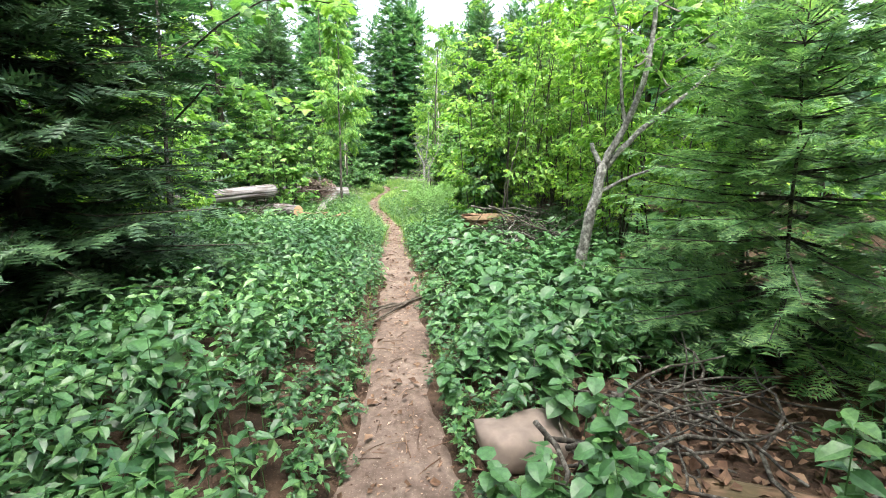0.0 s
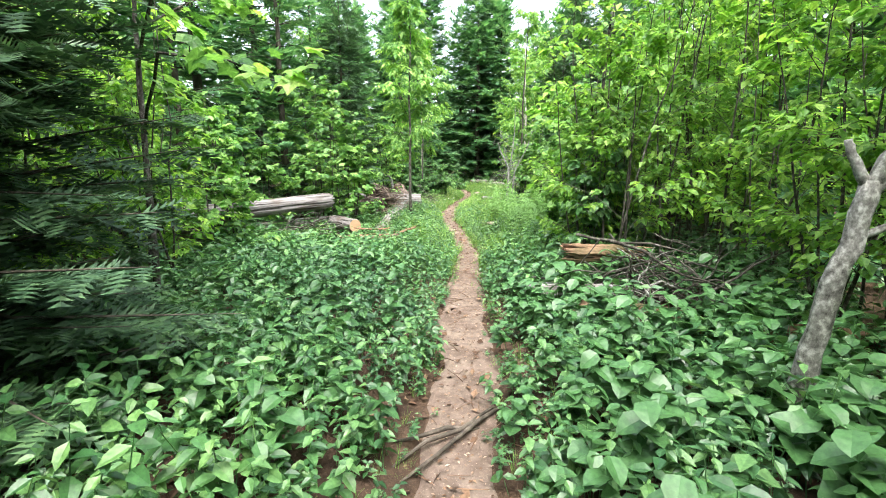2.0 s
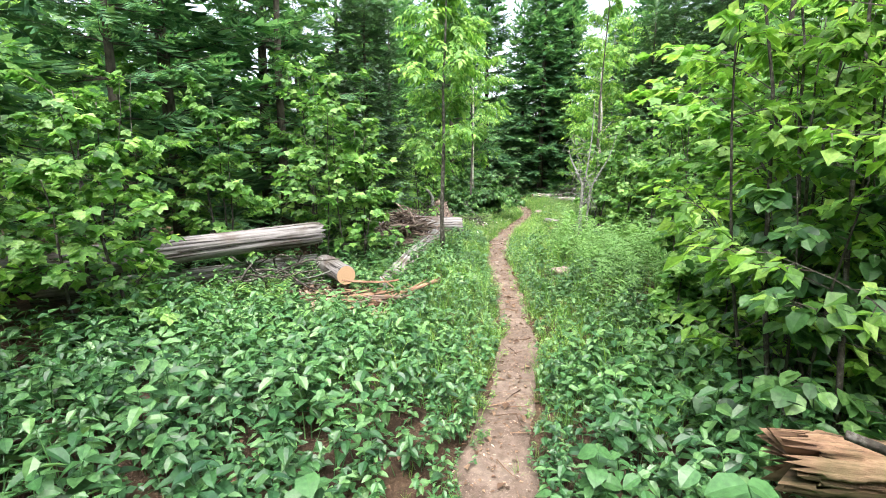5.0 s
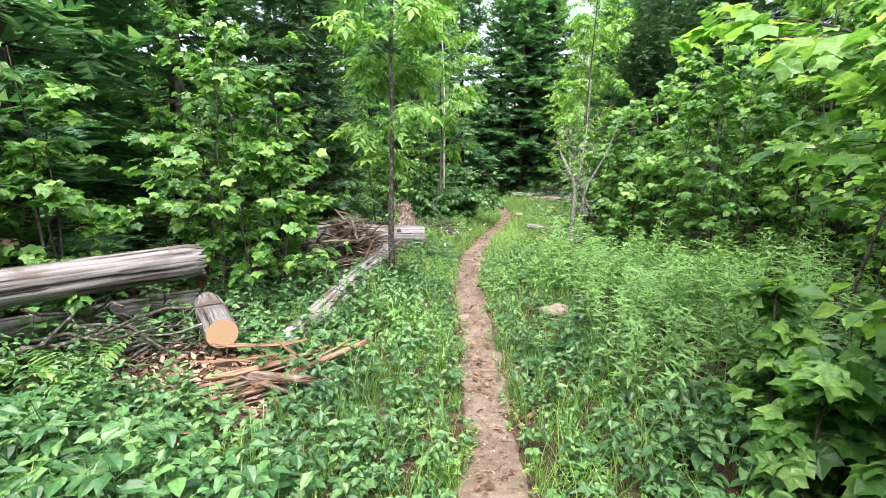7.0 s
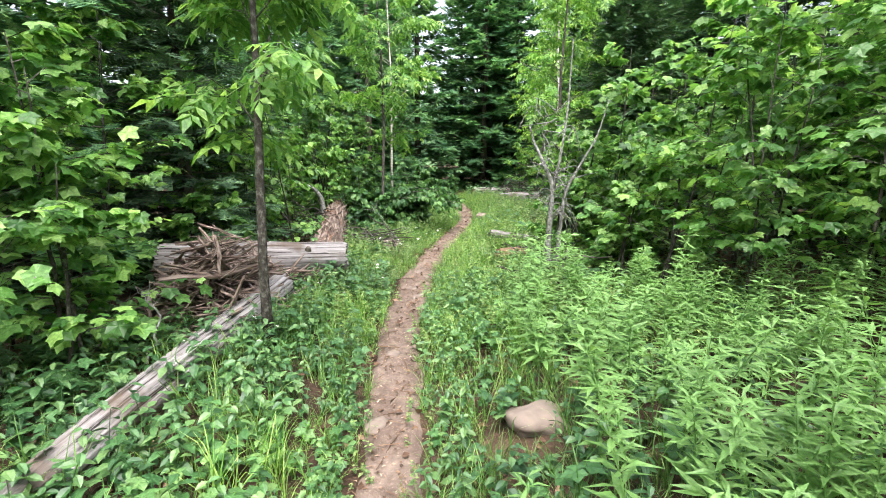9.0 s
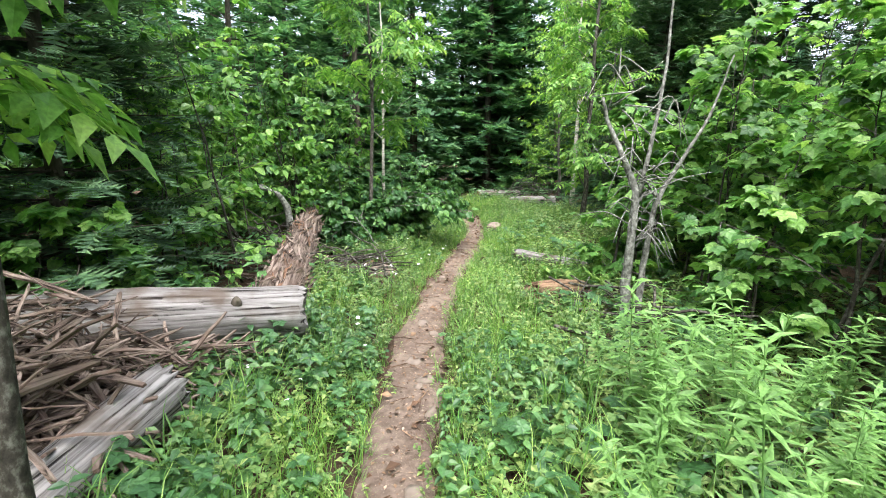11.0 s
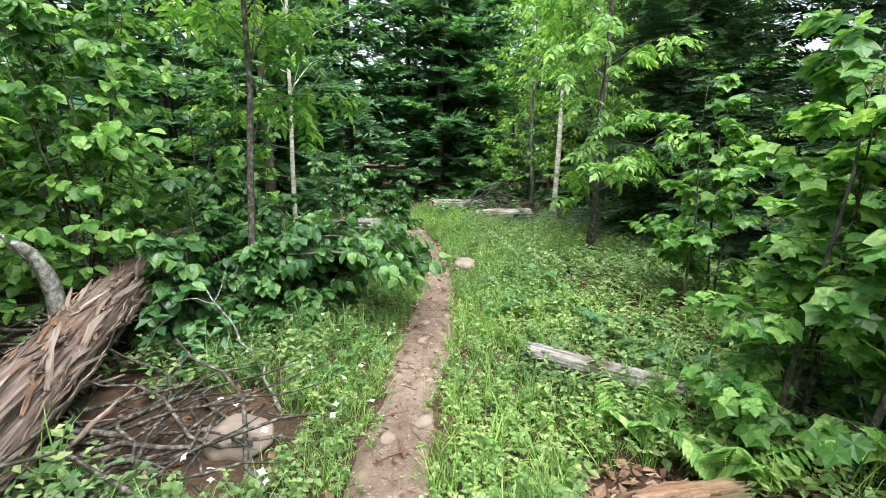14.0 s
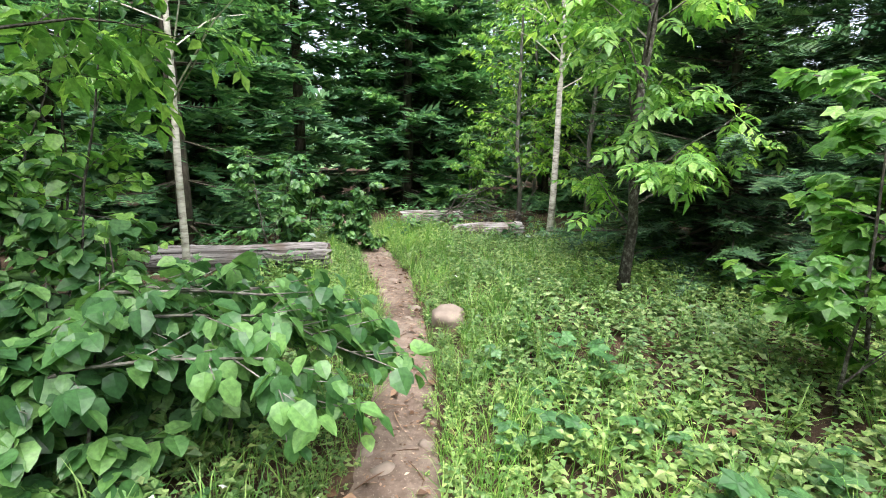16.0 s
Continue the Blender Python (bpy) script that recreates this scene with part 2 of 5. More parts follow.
def spread(chunk, places, az, pitch, roll, size):
    """Copies of one small chunk, one at each place, joined."""
    v, f = np.asarray(chunk[0], float), np.asarray(chunk[1], int)
    places, size = np.asarray(places, float), np.asarray(size, float)
    if size.ndim == 1:
        size = np.repeat(size[:, None], 3, 1)
    m = turns(np.asarray(az, float), np.asarray(pitch, float), np.asarray(roll, float))
    out = np.einsum('nij,nkj->nki', m, v[None] * size[:, None, :]) + places[:, None]
    tris = f[None] + (np.arange(len(places)) * len(v))[:, None, None]
    return out.reshape(-1, 3), tris.reshape(-1, 3)


def tube(points, radii, sides=6, rough=0.0, rng=None, cap=True):
    points, radii = np.asarray(points, float), np.asarray(radii, float)
    k = len(points)
    tang = np.gradient(points, axis=0)
    tang /= np.linalg.norm(tang, axis=1)[:, None] + 1e-9
    ref = np.array([0.13, 0.98, 0.11]) if abs(tang[:, 2]).mean() > 0.6 else np.array([0.05, 0.1, 0.99])
    u = np.cross(tang, ref)
    u /= np.linalg.norm(u, axis=1)[:, None] + 1e-9
    w = np.cross(tang, u)
    a = np.linspace(0, 2 * np.pi, sides, endpoint=False)
    r = np.repeat(radii[:, None], sides, 1)
    if rough and rng is not None:
        r = r * (1 + rough * rng.standard_normal((k, sides)))
    v = points[:, None] + r[:, :, None] * (np.cos(a)[None, :, None] * u[:, None] + np.sin(a)[None, :, None] * w[:, None])
    v = v.reshape(-1, 3)
    i = np.arange(k - 1)[:, None] * sides
    j = np.arange(sides)[None, :]
    j2 = (j + 1) % sides
    q = np.stack([i + j, i + j2, i + sides + j2, i + sides + j], -1).reshape(-1, 4)
    f = np.concatenate([q[:, [0, 1, 2]], q[:, [0, 2, 3]]])
    if cap:
        v = np.concatenate([v, points[:1], points[-1:]])
        n = k * sides
        s = np.arange(sides)
        s2 = (s + 1) % sides
        top = (k - 1) * sides
        f = np.concatenate([f, np.stack([s2, s, np.full(sides, n)], -1), np.stack([top + s, top + s2, np.full(sides, n + 1)], -1)])
    return v, f


# ---- leaf and sprig shapes, along +y, face up, about 1 long ----
def ovate(width=0.3, fold=0.1, droop=0.16):
    ys, ws = [0.0, 0.3, 0.68, 1.0], [0.0, width, 0.72 * width, 0.0]
    v = [(0, y, -droop * y * y) for y in ys]
    v += [(s * ws[i], ys[i] + 0.02, fold * ws[i] / width - droop * ys[i] ** 2) for s in (-1, 1) for i in (1, 2)]
    return np.array(v), np.array([(0, 1, 4), (1, 5, 4), (1, 2, 5), (2, 3, 5), (0, 6, 1), (1, 6, 7), (1, 7, 2), (2, 7, 3)])


def rounded(width=0.42, fold=0.08, droop=0.2):
    """A broad blade with a fuller outline and a short point."""
    ys = [0.0, 0.18, 0.48, 0.78, 1.0]
    ws = [0.0, 0.8 * width, width, 0.58 * width, 0.0]
    v = [(0, y, -droop * y * y) for y in ys]
    v += [(s * ws[i], ys[i] - (0.06 if i == 1 else -0.02), fold * ws[i] / width - droop * ys[i] ** 2 + (0.02 if i == 2 else 0)) for s in (-1, 1) for i in (1, 2, 3)]
    f = []
    for o in (5, 8):
        f += [(0, o, 1), (1, o, o + 1), (1, o + 1, 2), (2, o + 1, o + 2), (2, o + 2, 3), (3, o + 2, 4)]
    return np.array(v), np.array(f)


def kite(width=0.34, fold=0.1):
    return np.array([(0, 0, 0), (-width, 0.45, fold), (0, 1, -0.1), (width, 0.45, fold)]), np.array([(0, 2, 1), (0, 3, 2)])


def diamond(width=0.32, fold=0.08):
    v = [(0, 0, 0), (-width, 0.42, fold), (0, 0.45, 0), (width, 0.42, fold), (0, 1, -0.14)]
    return np.array(v), np.array([(0, 2, 1), (0, 3, 2), (1, 2, 4), (2, 3, 4)])


def lobed():
    """Maple blade with five pointed lobes."""
    pts = [(0, 0.05), (0.3, -0.04), (0.4, 0.17), (0.57, 0.5), (0.27, 0.6), (0.0, 0.96)]
    pts = pts + [(-x, y) for x, y in pts[-2:0:-1]]
    v = [(0, 0.32, 0.0)] + [(x, y, 0.07 - 0.13 * (x * x + (y - 0.3) ** 2) ** 0.5 - (0.05 if k % 2 == 1 else 0)) for k, (x, y) in enumerate(pts)]
    n = len(pts)
    return np.array(v), np.array([(0, 1 + i, 1 + (i + 1) % n) for i in range(n)])


def pinnate(pairs=3, width=0.16, leaflet=0.42):
    """Compound blade: leaflets along a thin rachis."""
    place, az, size = [], [], []
    for i in range(pairs):
        y = 0.28 + 0.5 * i / max(1, pairs - 1)
        for s in (-1, 1):
            place.append((0, y, -0.12 * y * y))
            az.append(-s * 1.0)
            size.append(leaflet * (1 - 0.12 * i))
    place.append((0, 0.82, -0.1))
    az.append(0.0)
    size.append(leaflet)
    n = len(az)
    leaves = spread(diamond(width / leaflet, 0.05), place, az, np.full(n, -0.25), np.zeros(n), size)
    rachis = tube([(0, 0, 0), (0, 0.4, -0.02), (0, 0.85, -0.1)], [0.012, 0.009, 0.006], 3, cap=False)
    return join([leaves, rachis])


def sprig(pairs=13, length=0.17, thin=0.018, top=True):
    """Needle twig."""
    v, f = [], []
    for i in range(pairs):
        y = 0.06 + 0.92 * i / pairs
        ln = length * (1 - 0.45 * i / pairs)
        for sx, sz in ((-1, 0.25), (1, 0.25)) + (((0.25, 0.8),) if top and i % 2 else ()):
            b = len(v)
            tip = (sx * ln * 0.8, y + ln * 0.75, sz * ln * 0.8)
            v += [(0, y - thin, 0), (0, y + thin, 0), tip]
            f.append((b, b + 1, b + 2))
    b = len(v)
    v += [(-0.012, 0, 0), (0.012, 0, 0), (0, 1, 0)]
    f.append((b, b + 1, b + 2))
    return np.array(v), np.array(f)


def blade(bend=0.35, width=0.02):
    v = [(-width, 0, 0), (width, 0, 0), (-width * 0.8, 0.08, 0.45), (width * 0.8, 0.08, 0.45), (-width * 0.5, bend * 0.6, 0.8), (width * 0.5, bend * 0.6, 0.8), (0, bend * 1.2, 0.97)]
    return np.array(v), np.array([(0, 1, 3), (0, 3, 2), (2, 3, 5), (2, 5, 4), (4, 5, 6)])


OVATE, BROAD, NARROW = ovate(0.29), rounded(), diamond(0.11, 0.03)
DIAMOND, MAPLELEAF, ASHLEAF = diamond(), lobed(), pinnate(3, 0.105, 0.46)
KITE = kite()
COARSE, FEATHER, FROND = sprig(5, 0.34, 0.075, False), sprig(6, 0.34, 0.055, False), sprig(3, 0.5, 0.16, False)


# ---- plants ----
class Bag:
    """Collects leaves of one kind, to be joined at the end."""

    def __init__(self):
        self.p, self.a, self.t, self.r, self.s = [], [], [], [], []

    def add(self, place, az, pitch, roll, size):
        self.p.append(place), self.a.append(az), self.t.append(pitch), self.r.append(roll), self.s.append(size)

    def chunk(self, shape):
        return spread(shape, self.p, self.a, self.t, self.r, self.s)


def bent(rng, start, az, rise, length, steps=5, sag=0.0, wander=0.06):
    """A wandering branch line. rise: radians above level; sag: how much it turns down along the way."""
    pts, d, a, r = [np.array(start, float)], length / steps, az, rise
    for i in range(steps):
        pts.append(pts[-1] + d * np.array([-math.sin(a) * math.cos(r), math.cos(a) * math.cos(r), math.sin(r)]))
        a += rng.normal(0, wander * 2)
        r += -sag / steps + rng.normal(0, wander)
    return np.array(pts)


def along(pts, u):
    k = u * (len(pts) - 1)
    i = min(int(k), len(pts) - 2)
    return pts[i] + (k - i) * (pts[i + 1] - pts[i])


def heading(d):
    return math.atan2(-d[0], d[1])


def broadleaf(root, seed, height, radius, shape, leaf, leaf_mat, bark, stems=1, far=False, first=0.3, reach=0.32, limbs=18, twigs=5, per=7, lean=(0, 0), fan=0.12, up=0.75, droop=0.45, limb_len=None):
    """Trunk or several stems, limbs with twigs, and a crown of single leaves, parented under root."""
    rng = np.random.default_rng(seed)
    bag, wood = Bag(), []
    for s in range(stems):
        h = height * (1 if stems == 1 else rng.uniform(0.65, 1.05))
        az0 = rng.uniform(0, 6.28)
        off = (0.0, 0.0) if stems == 1 else (rng.normal(0, 0.09 + 0.02 * stems), rng.normal(0, 0.09 + 0.02 * stems))
        n = 9
        sway = np.cumsum(rng.normal(0, 0.018 * h / 3, (n, 2)), 0)
        z = np.linspace(-0.12, h, n)
        tilt = (fan * (rng.uniform(0.3, 1.3) if stems > 1 else 0.0))
        px = off[0] + sway[:, 0] - np.sin(az0) * tilt * z + lean[0] * z
        py = off[1] + sway[:, 1] + np.cos(az0) * tilt * z + lean[1] * z
        line = np.stack([px, py, z], 1)
        rad = radius * (1 - 0.85 * np.linspace(0, 1, n)) * (1.0 if stems == 1 else rng.uniform(0.6, 1.1))
        rad[0] *= 1.35
        trunk = tube(line, rad, 9 if stems == 1 else 6, 0.05, rng)
        part("trunk" if stems == 1 else "stem", trunk, bark, root, smooth=True)
        for i in range(max(3, limbs // stems)):
            u = first + (1 - first) * ((i + rng.uniform(0, 1)) / max(3, limbs // stems))
            u = min(u, 0.985)
            start = along(line, u)
            ln = (limb_len or reach * h) * (1.15 - 0.75 * (u - first) / (1.0001 - first)) * rng.uniform(0.6, 1.2)
            az = rng.uniform(0, 6.28)
            limb = bent(rng, start, az, rng.normal(up, 0.2), ln, 5, up * 0.7)
            r0 = max(0.004, radius * 0.3 * (1.1 - u))
            piece = [tube(limb[[0, 2, 3, 5]], np.linspace(r0, 0.002, 4), 3, cap=False)]
            for j in range(twigs):
                v = 0.25 + 0.75 * (j + rng.uniform(0, 1)) / twigs
                v = min(v, 0.99)
                tstart = along(limb, v)
                taz = heading(limb[-1] - limb[0]) + rng.choice((-1, 1)) * rng.uniform(0.3, 1.2)
                tl = ln * rng.uniform(0.2, 0.42)
                twig = bent(rng, tstart, taz, rng.normal(0.25, 0.25), tl, 3, 0.4)
                if not far:
                    piece.append(tube(twig[[0, 3]], [0.003, 0.0015], 3, cap=False))
                for k in range(per):
                    w = (k + 1) / per
                    side = taz + (1 if k % 2 else -1) * rng.uniform(0.4, 1.3) if k < per - 1 else taz
                    bag.add(along(twig, min(w, 0.999)) + rng.normal(0, 0.02, 3), side, rng.normal(-droop, 0.3), rng.normal(0, 0.35), leaf * rng.uniform(0.6, 1.2))
            if far:
                wood += piece
            else:
                part("branch", join(piece), bark, root)
    if far:
        tagged(part("branchwork", join(wood), bark, root), kind="stuff")
    part("crown", bag.chunk(shape), leaf_mat, root)


def leafy_limb(root, pts, r0, shape, leaf, leaf_mat, bark, seed, twigs=9, per=6, twig_len=0.35, droop=0.5, name="branch"):
    """A long limb along the given line (in root's own axes) with leafy twigs."""
    rng = np.random.default_rng(seed)
    line = np.array(pts, float)
    line = np.array([along(line, u) for u in np.linspace(0, 1, 9)]) + rng.normal(0, 0.012, (9, 3))
    piece, bag = [tube(line, np.linspace(r0, 0.003, 9), 5, cap=False)], Bag()
    for j in range(twigs):
        v = min(0.2 + 0.8 * (j + rng.uniform(0, 1)) / twigs, 0.99)
        az = heading(line[-1] - line[0]) + rng.normal(0, 0.8)
        twig = bent(rng, along(line, v), az, rng.normal(0.1, 0.3), twig_len * rng.uniform(0.5, 1.2), 3, 0.4)
        piece.append(tube(twig[[0, 3]], [0.0035, 0.0015], 3, cap=False))
        for k in range(per):
            bag.add(along(twig, min((k + 1) / per, 0.999)) + rng.normal(0, 0.02, 3), az + rng.normal(0, 0.9), rng.normal(-droop, 0.3), rng.normal(0, 0.35), leaf * rng.uniform(0.6, 1.25))
    ob = part(name, join(piece), bark, root)
    part("foliage", bag.chunk(shape), leaf_mat, ob)
    return ob


def conifer(root, seed, height, spread_r, bare, shape, needle_mat, bark, step=0.26, around=5, spacing=0.09, twig=0.3, droop=0.3, radius=None, keep=None, sprig_up=0.0):
    """Spruce or fir: whorls of drooping boughs set with needle twigs. keep: an arc of headings (radians) that carries boughs."""
    rng = np.random.default_rng(seed)
    bag, wood = Bag(), []
    radius = radius or height * 0.013
    line = np.stack([rng.normal(0, 0.02, 8).cumsum(), rng.normal(0, 0.02, 8).cumsum(), np.linspace(-0.15, height, 8)], 1)
    part("trunk", tube(line, radius * (1 - 0.93 * np.linspace(0, 1, 8)), 9, 0.05, rng), bark, root, smooth=True)
    z = bare
    while z < height * 0.98:
        u = z / height
        n = around if u < 0.8 else 4
        turn = rng.uniform(0, 6.28)
        for b in range(n):
            az = turn + 6.28 * b / n + rng.normal(0, 0.15)
            ln = (spread_r * (1 - u) ** 0.75 + 0.12) * rng.uniform(0.65, 1.12)
            if keep and abs((az - keep[0] + math.pi) % (2 * math.pi) - math.pi) > keep[1]:
                ln *= 0.4
            rise = (0.55 * u - droop * (1 - u)) + rng.normal(0, 0.1)
            limb = bent(rng, along(line, min(0.99, (z + 0.15) / (height + 0.15))), az, rise, ln, 5, -0.35 * (1 - u), 0.05)
            wood.append(tube(limb[[0, 2, 5]], np.linspace(max(0.006, 0.012 * ln), 0.002, 3), 3, cap=False))
            m = max(3, int(ln / spacing))
            for i in range(m):
                v = min(0.22 + 0.78 * (i + rng.uniform(0, 1)) / m, 0.995)
                p = along(limb, v)
                h = heading(limb[-1] - limb[0])
                tl = twig * (0.55 + 0.6 * (1 - v)) * rng.uniform(0.6, 1.3) * min(1.0, 0.4 + ln)
                for s in (-1, 1):
                    bag.add(p, h + s * rng.uniform(0.45, 1.1), rng.normal(sprig_up - 0.18, 0.22), rng.normal(0, 0.3), tl)
            bag.add(limb[-2], heading(limb[-1] - limb[-2]), rise, 0.0, twig * 1.1)
        z += step * rng.uniform(0.75, 1.25) * (1.25 - 0.5 * u)
    for s in range(3):
        bag.add(line[-1] - np.array([0, 0, 0.12 * s]), s * 2.1, 1.35, 0.0, twig)
    tagged(part("boughwork", join(wood), bark, root), kind="stuff")
    part("crown", bag.chunk(shape), needle_mat, root)

# ---- trail and ground ----
TRAIL = [(-6, 0.45, 0.3), (-2, 0.15, 0.3), (1.9, -0.19, 0.29), (2.8, -0.28, 0.25), (3.8, -0.36, 0.22), (5.6, -0.5, 0.22), (6.8, -0.7, 0.24), (7.8, -0.82, 0.2), (9.9, -1.0, 0.16), (11.7, -1.44, 0.17),
         (12.7, -1.69, 0.18), (13.6, -1.94, 0.18), (15.4, -2.24, 0.2), (16.8, -2.34, 0.18), (18, -2.37, 0.19), (19.5, -2.33, 0.22), (20.4, -2.33, 0.17), (21.6, -2.47, 0.17), (23.1, -2.75, 0.26), (25, -3.3, 0.22), (28, -4.3, 0.25), (34, -6.5, 0.3)]
TY, TX, TW = (np.array([row[i] for row in TRAIL]) for i in range(3))


def trail_x(y):
    return np.interp(y, TY, TX)


def trail_w(y):
    return np.interp(y, TY, TW)


def swell(x, y):
    return 0.045 * np.sin(0.9 * x + 0.7 * y) + 0.03 * np.sin(1.7 * x - 1.1 * y + 1.3) + 0.018 * np.sin(3.1 * x + 2.3 * y)


def ground_z(x, y):
    """Height of the ground; the trail lies in a shallow hollow."""
    x, y = np.asarray(x, float), np.asarray(y, float)
    d = np.abs(x - trail_x(y)) / (trail_w(y) + 0.25)
    off = np.clip((d - 0.6) / 1.2, 0, 1)
    return off * (0.05 + swell(x, y)) - 0.03 * (1 - off)


def grid(xs, ys, zfun):
    gx, gy = np.meshgrid(xs, ys)
    v = np.stack([gx, gy, zfun(gx, gy)], -1).reshape(-1, 3)
    n = len(xs)
    i, j = np.meshgrid(np.arange(len(ys) - 1), np.arange(n - 1), indexing='ij')
    a = (i * n + j).ravel()
    return v, np.concatenate([np.stack([a, a + 1, a + n + 1], -1), np.stack([a, a + n + 1, a + n], -1)])


gxs = np.concatenate([np.array([-900, -300, -100, -50, -30, -20, -14]), np.arange(-10, 8.01, 0.16), np.array([12, 18, 28, 50, 100, 300, 900])])
gys = np.concatenate([np.array([-900, -300, -100, -40, -20, -10]), np.arange(-6, 32.01, 0.2), np.array([36, 42, 55, 80, 120, 300, 900])])
ground = new("ground", tri_mesh("ground", *grid(gxs, gys, lambda x, y: ground_z(x, y) + 0.012 * np.sin(9 * x + 5 * y) * np.sin(7 * y - 4 * x)), FLOOR, True))
tagged(ground, "brown forest floor of soil and old leaf litter", "ground", kind="structure")


def trail_sheet():
    rng = np.random.default_rng(4)
    ys = np.arange(-5.5, 33, 0.06)
    us = np.linspace(-1, 1, 15)
    left = trail_w(ys) * (0.96 + 0.14 * np.sin(ys * 4.1) + 0.09 * np.sin(ys * 9.7 + 1)) + 0.03
    right = trail_w(ys) * (0.96 + 0.14 * np.sin(ys * 3.3 + 2) + 0.09 * np.sin(ys * 8.3)) + 0.03
    w = np.where(us[None] < 0, left[:, None], right[:, None])
    x = trail_x(ys)[:, None] + us[None] * w
    y = np.repeat(ys[:, None], len(us), 1)
    z = ground_z(x, y) + 0.022 - 0.035 * np.abs(us[None]) ** 5 + 0.003 * rng.standard_normal(x.shape) + 0.004 * np.sin(y * 5) * np.cos(x * 11)
    v = np.stack([x, y, z], -1).reshape(-1, 3)
    n = len(us)
    i, j = np.meshgrid(np.arange(len(ys) - 1), np.arange(n - 1), indexing='ij')
    a = (i * n + j).ravel()
    return v, np.concatenate([np.stack([a, a + 1, a + n + 1], -1), np.stack([a, a + n + 1, a + n], -1)])


trail = new("footpath", tri_mesh("footpath", *trail_sheet(), SOIL, True))
tagged(trail, "narrow trodden footpath of reddish brown soil", "footpath", kind="structure")

# ---- logs, stones, dead wood ----
def log_chunk(seed, length, r0, r1, sides=64, rings=48, ridge=0.09, bow=0.0, ragged=0.0):
    """A log along +x from 0 to length, with cracks that run along it and uneven ends."""
    rng = np.random.default_rng(seed)
    a = np.linspace(0, 2 * np.pi, sides, endpoint=False)
    u = np.linspace(0, 1, rings)
    shape = sum(rng.normal(0, 0.35 * ridge / k) * np.cos(k * a + rng.uniform(0, 6)) for k in range(2, 7))
    r = 1 + shape[None] + 0.1 * ridge * rng.standard_normal((1, sides)) + 0.09 * ridge * rng.standard_normal((rings, sides))
    for _ in range(24):
        j, u0, span = rng.integers(sides), rng.uniform(-0.2, 0.8), rng.uniform(0.3, 0.9)
        inside = np.clip(np.minimum(u - u0, u0 + span - u) * 9, 0, 1)
        cols = (j + np.round(2.5 * np.sin(rng.uniform(1, 5) * u + rng.uniform(0, 6)))).astype(int) % sides
        r[np.arange(rings), cols] -= inside * rng.uniform(0.8, 2.2) * ridge
    r = 1 + (r - 1) * np.clip(np.minimum(u, 1 - u) * 14, 0.25, 1)[:, None]
    r *= (1 - 0.1 * np.exp(-np.minimum(u, 1 - u) * length / 0.03))[:, None]
    r += 0.22 * ridge * np.sin(3 * a[None] + 14 * u[:, None] + rng.uniform(0, 6)) * np.sin(23 * u + rng.uniform(0, 6))[:, None]
    r *= (r0 + (r1 - r0) * u)[:, None] * (1 + 0.05 * np.sin(u * 9 + rng.uniform(0, 6)))[:, None]
    x = (u * length)[:, None] + np.zeros(sides)[None]
    if ragged:
        x[0] += rng.uniform(-ragged, ragged, sides)
        x[-1] += rng.uniform(-ragged, ragged, sides)
    y = r * np.cos(a)[None] + (bow * np.sin(u * np.pi))[:, None]
    z = r * np.sin(a)[None]
    v = np.stack([x, y, z], -1).reshape(-1, 3)
    i = np.arange(rings - 1)[:, None] * sides
    j = np.arange(sides)[None]
    j2 = (j + 1) % sides
    q = np.stack([i + j, i + j2, i + sides + j2, i + sides + j], -1).reshape(-1, 4)
    return (v, np.concatenate([q[:, [0, 1, 2]], q[:, [0, 2, 3]]])), v[:sides], v[-sides:]


def end_chunk(ring, push):
    n = len(ring)
    c = ring.mean(0)
    inner = c + 0.55 * (ring - c)
    v = np.concatenate([ring, inner, [c]]) + np.array([push, 0, 0])
    s = np.arange(n)
    s2 = (s + 1) % n
    return v, np.concatenate([np.stack([s, s2, n + s2], -1), np.stack([s, n + s2, n + s], -1), np.stack([n + s, n + s2, np.full(n, 2 * n)], -1)])


def fallen_log(a, b, r0, r1, mat, end_mat, seed, label, ridge=0.09, bow=0.0, ragged=0.04, name="fallen_log"):
    a, b = Vector(a), Vector(b)
    root = new(name)
    root.matrix_basis = Matrix.Translation(a) @ (b - a).to_track_quat('X', 'Z').to_matrix().to_4x4()
    tagged(root, label, "log")
    body, first, last = log_chunk(seed, (b - a).length, r0, r1, ridge=ridge, bow=bow, ragged=ragged)
    part("log_body", body, mat, root, smooth=True)
    part("log_end", end_chunk(first, -0.002), end_mat, root)
    part("log_end", end_chunk(last, 0.002), end_mat, root)
    return root


def stone_chunk(seed, sx, sy, sz, sub=3):
    bm = bmesh.new()
    bmesh.ops.create_icosphere(bm, subdivisions=sub, radius=1.0)
    for v in bm.verts:
        k = 1 + 0.4 * noise.noise(v.co * 1.3 + Vector((seed * 3.1, 0, 0))) + 0.1 * noise.noise(v.co * 3.7 + Vector((0, seed, 0)))
        c = v.co * k
        c.x, c.y, c.z = (max(-0.9, min(0.9, t)) for t in c)
        v.co = Vector((c.x * sx, c.y * sy, c.z * sz))
    v = np.array([tuple(p.co) for p in bm.verts])
    f = np.array([[p.index for p in q.verts] for q in bm.faces])
    bm.free()
    return v, f


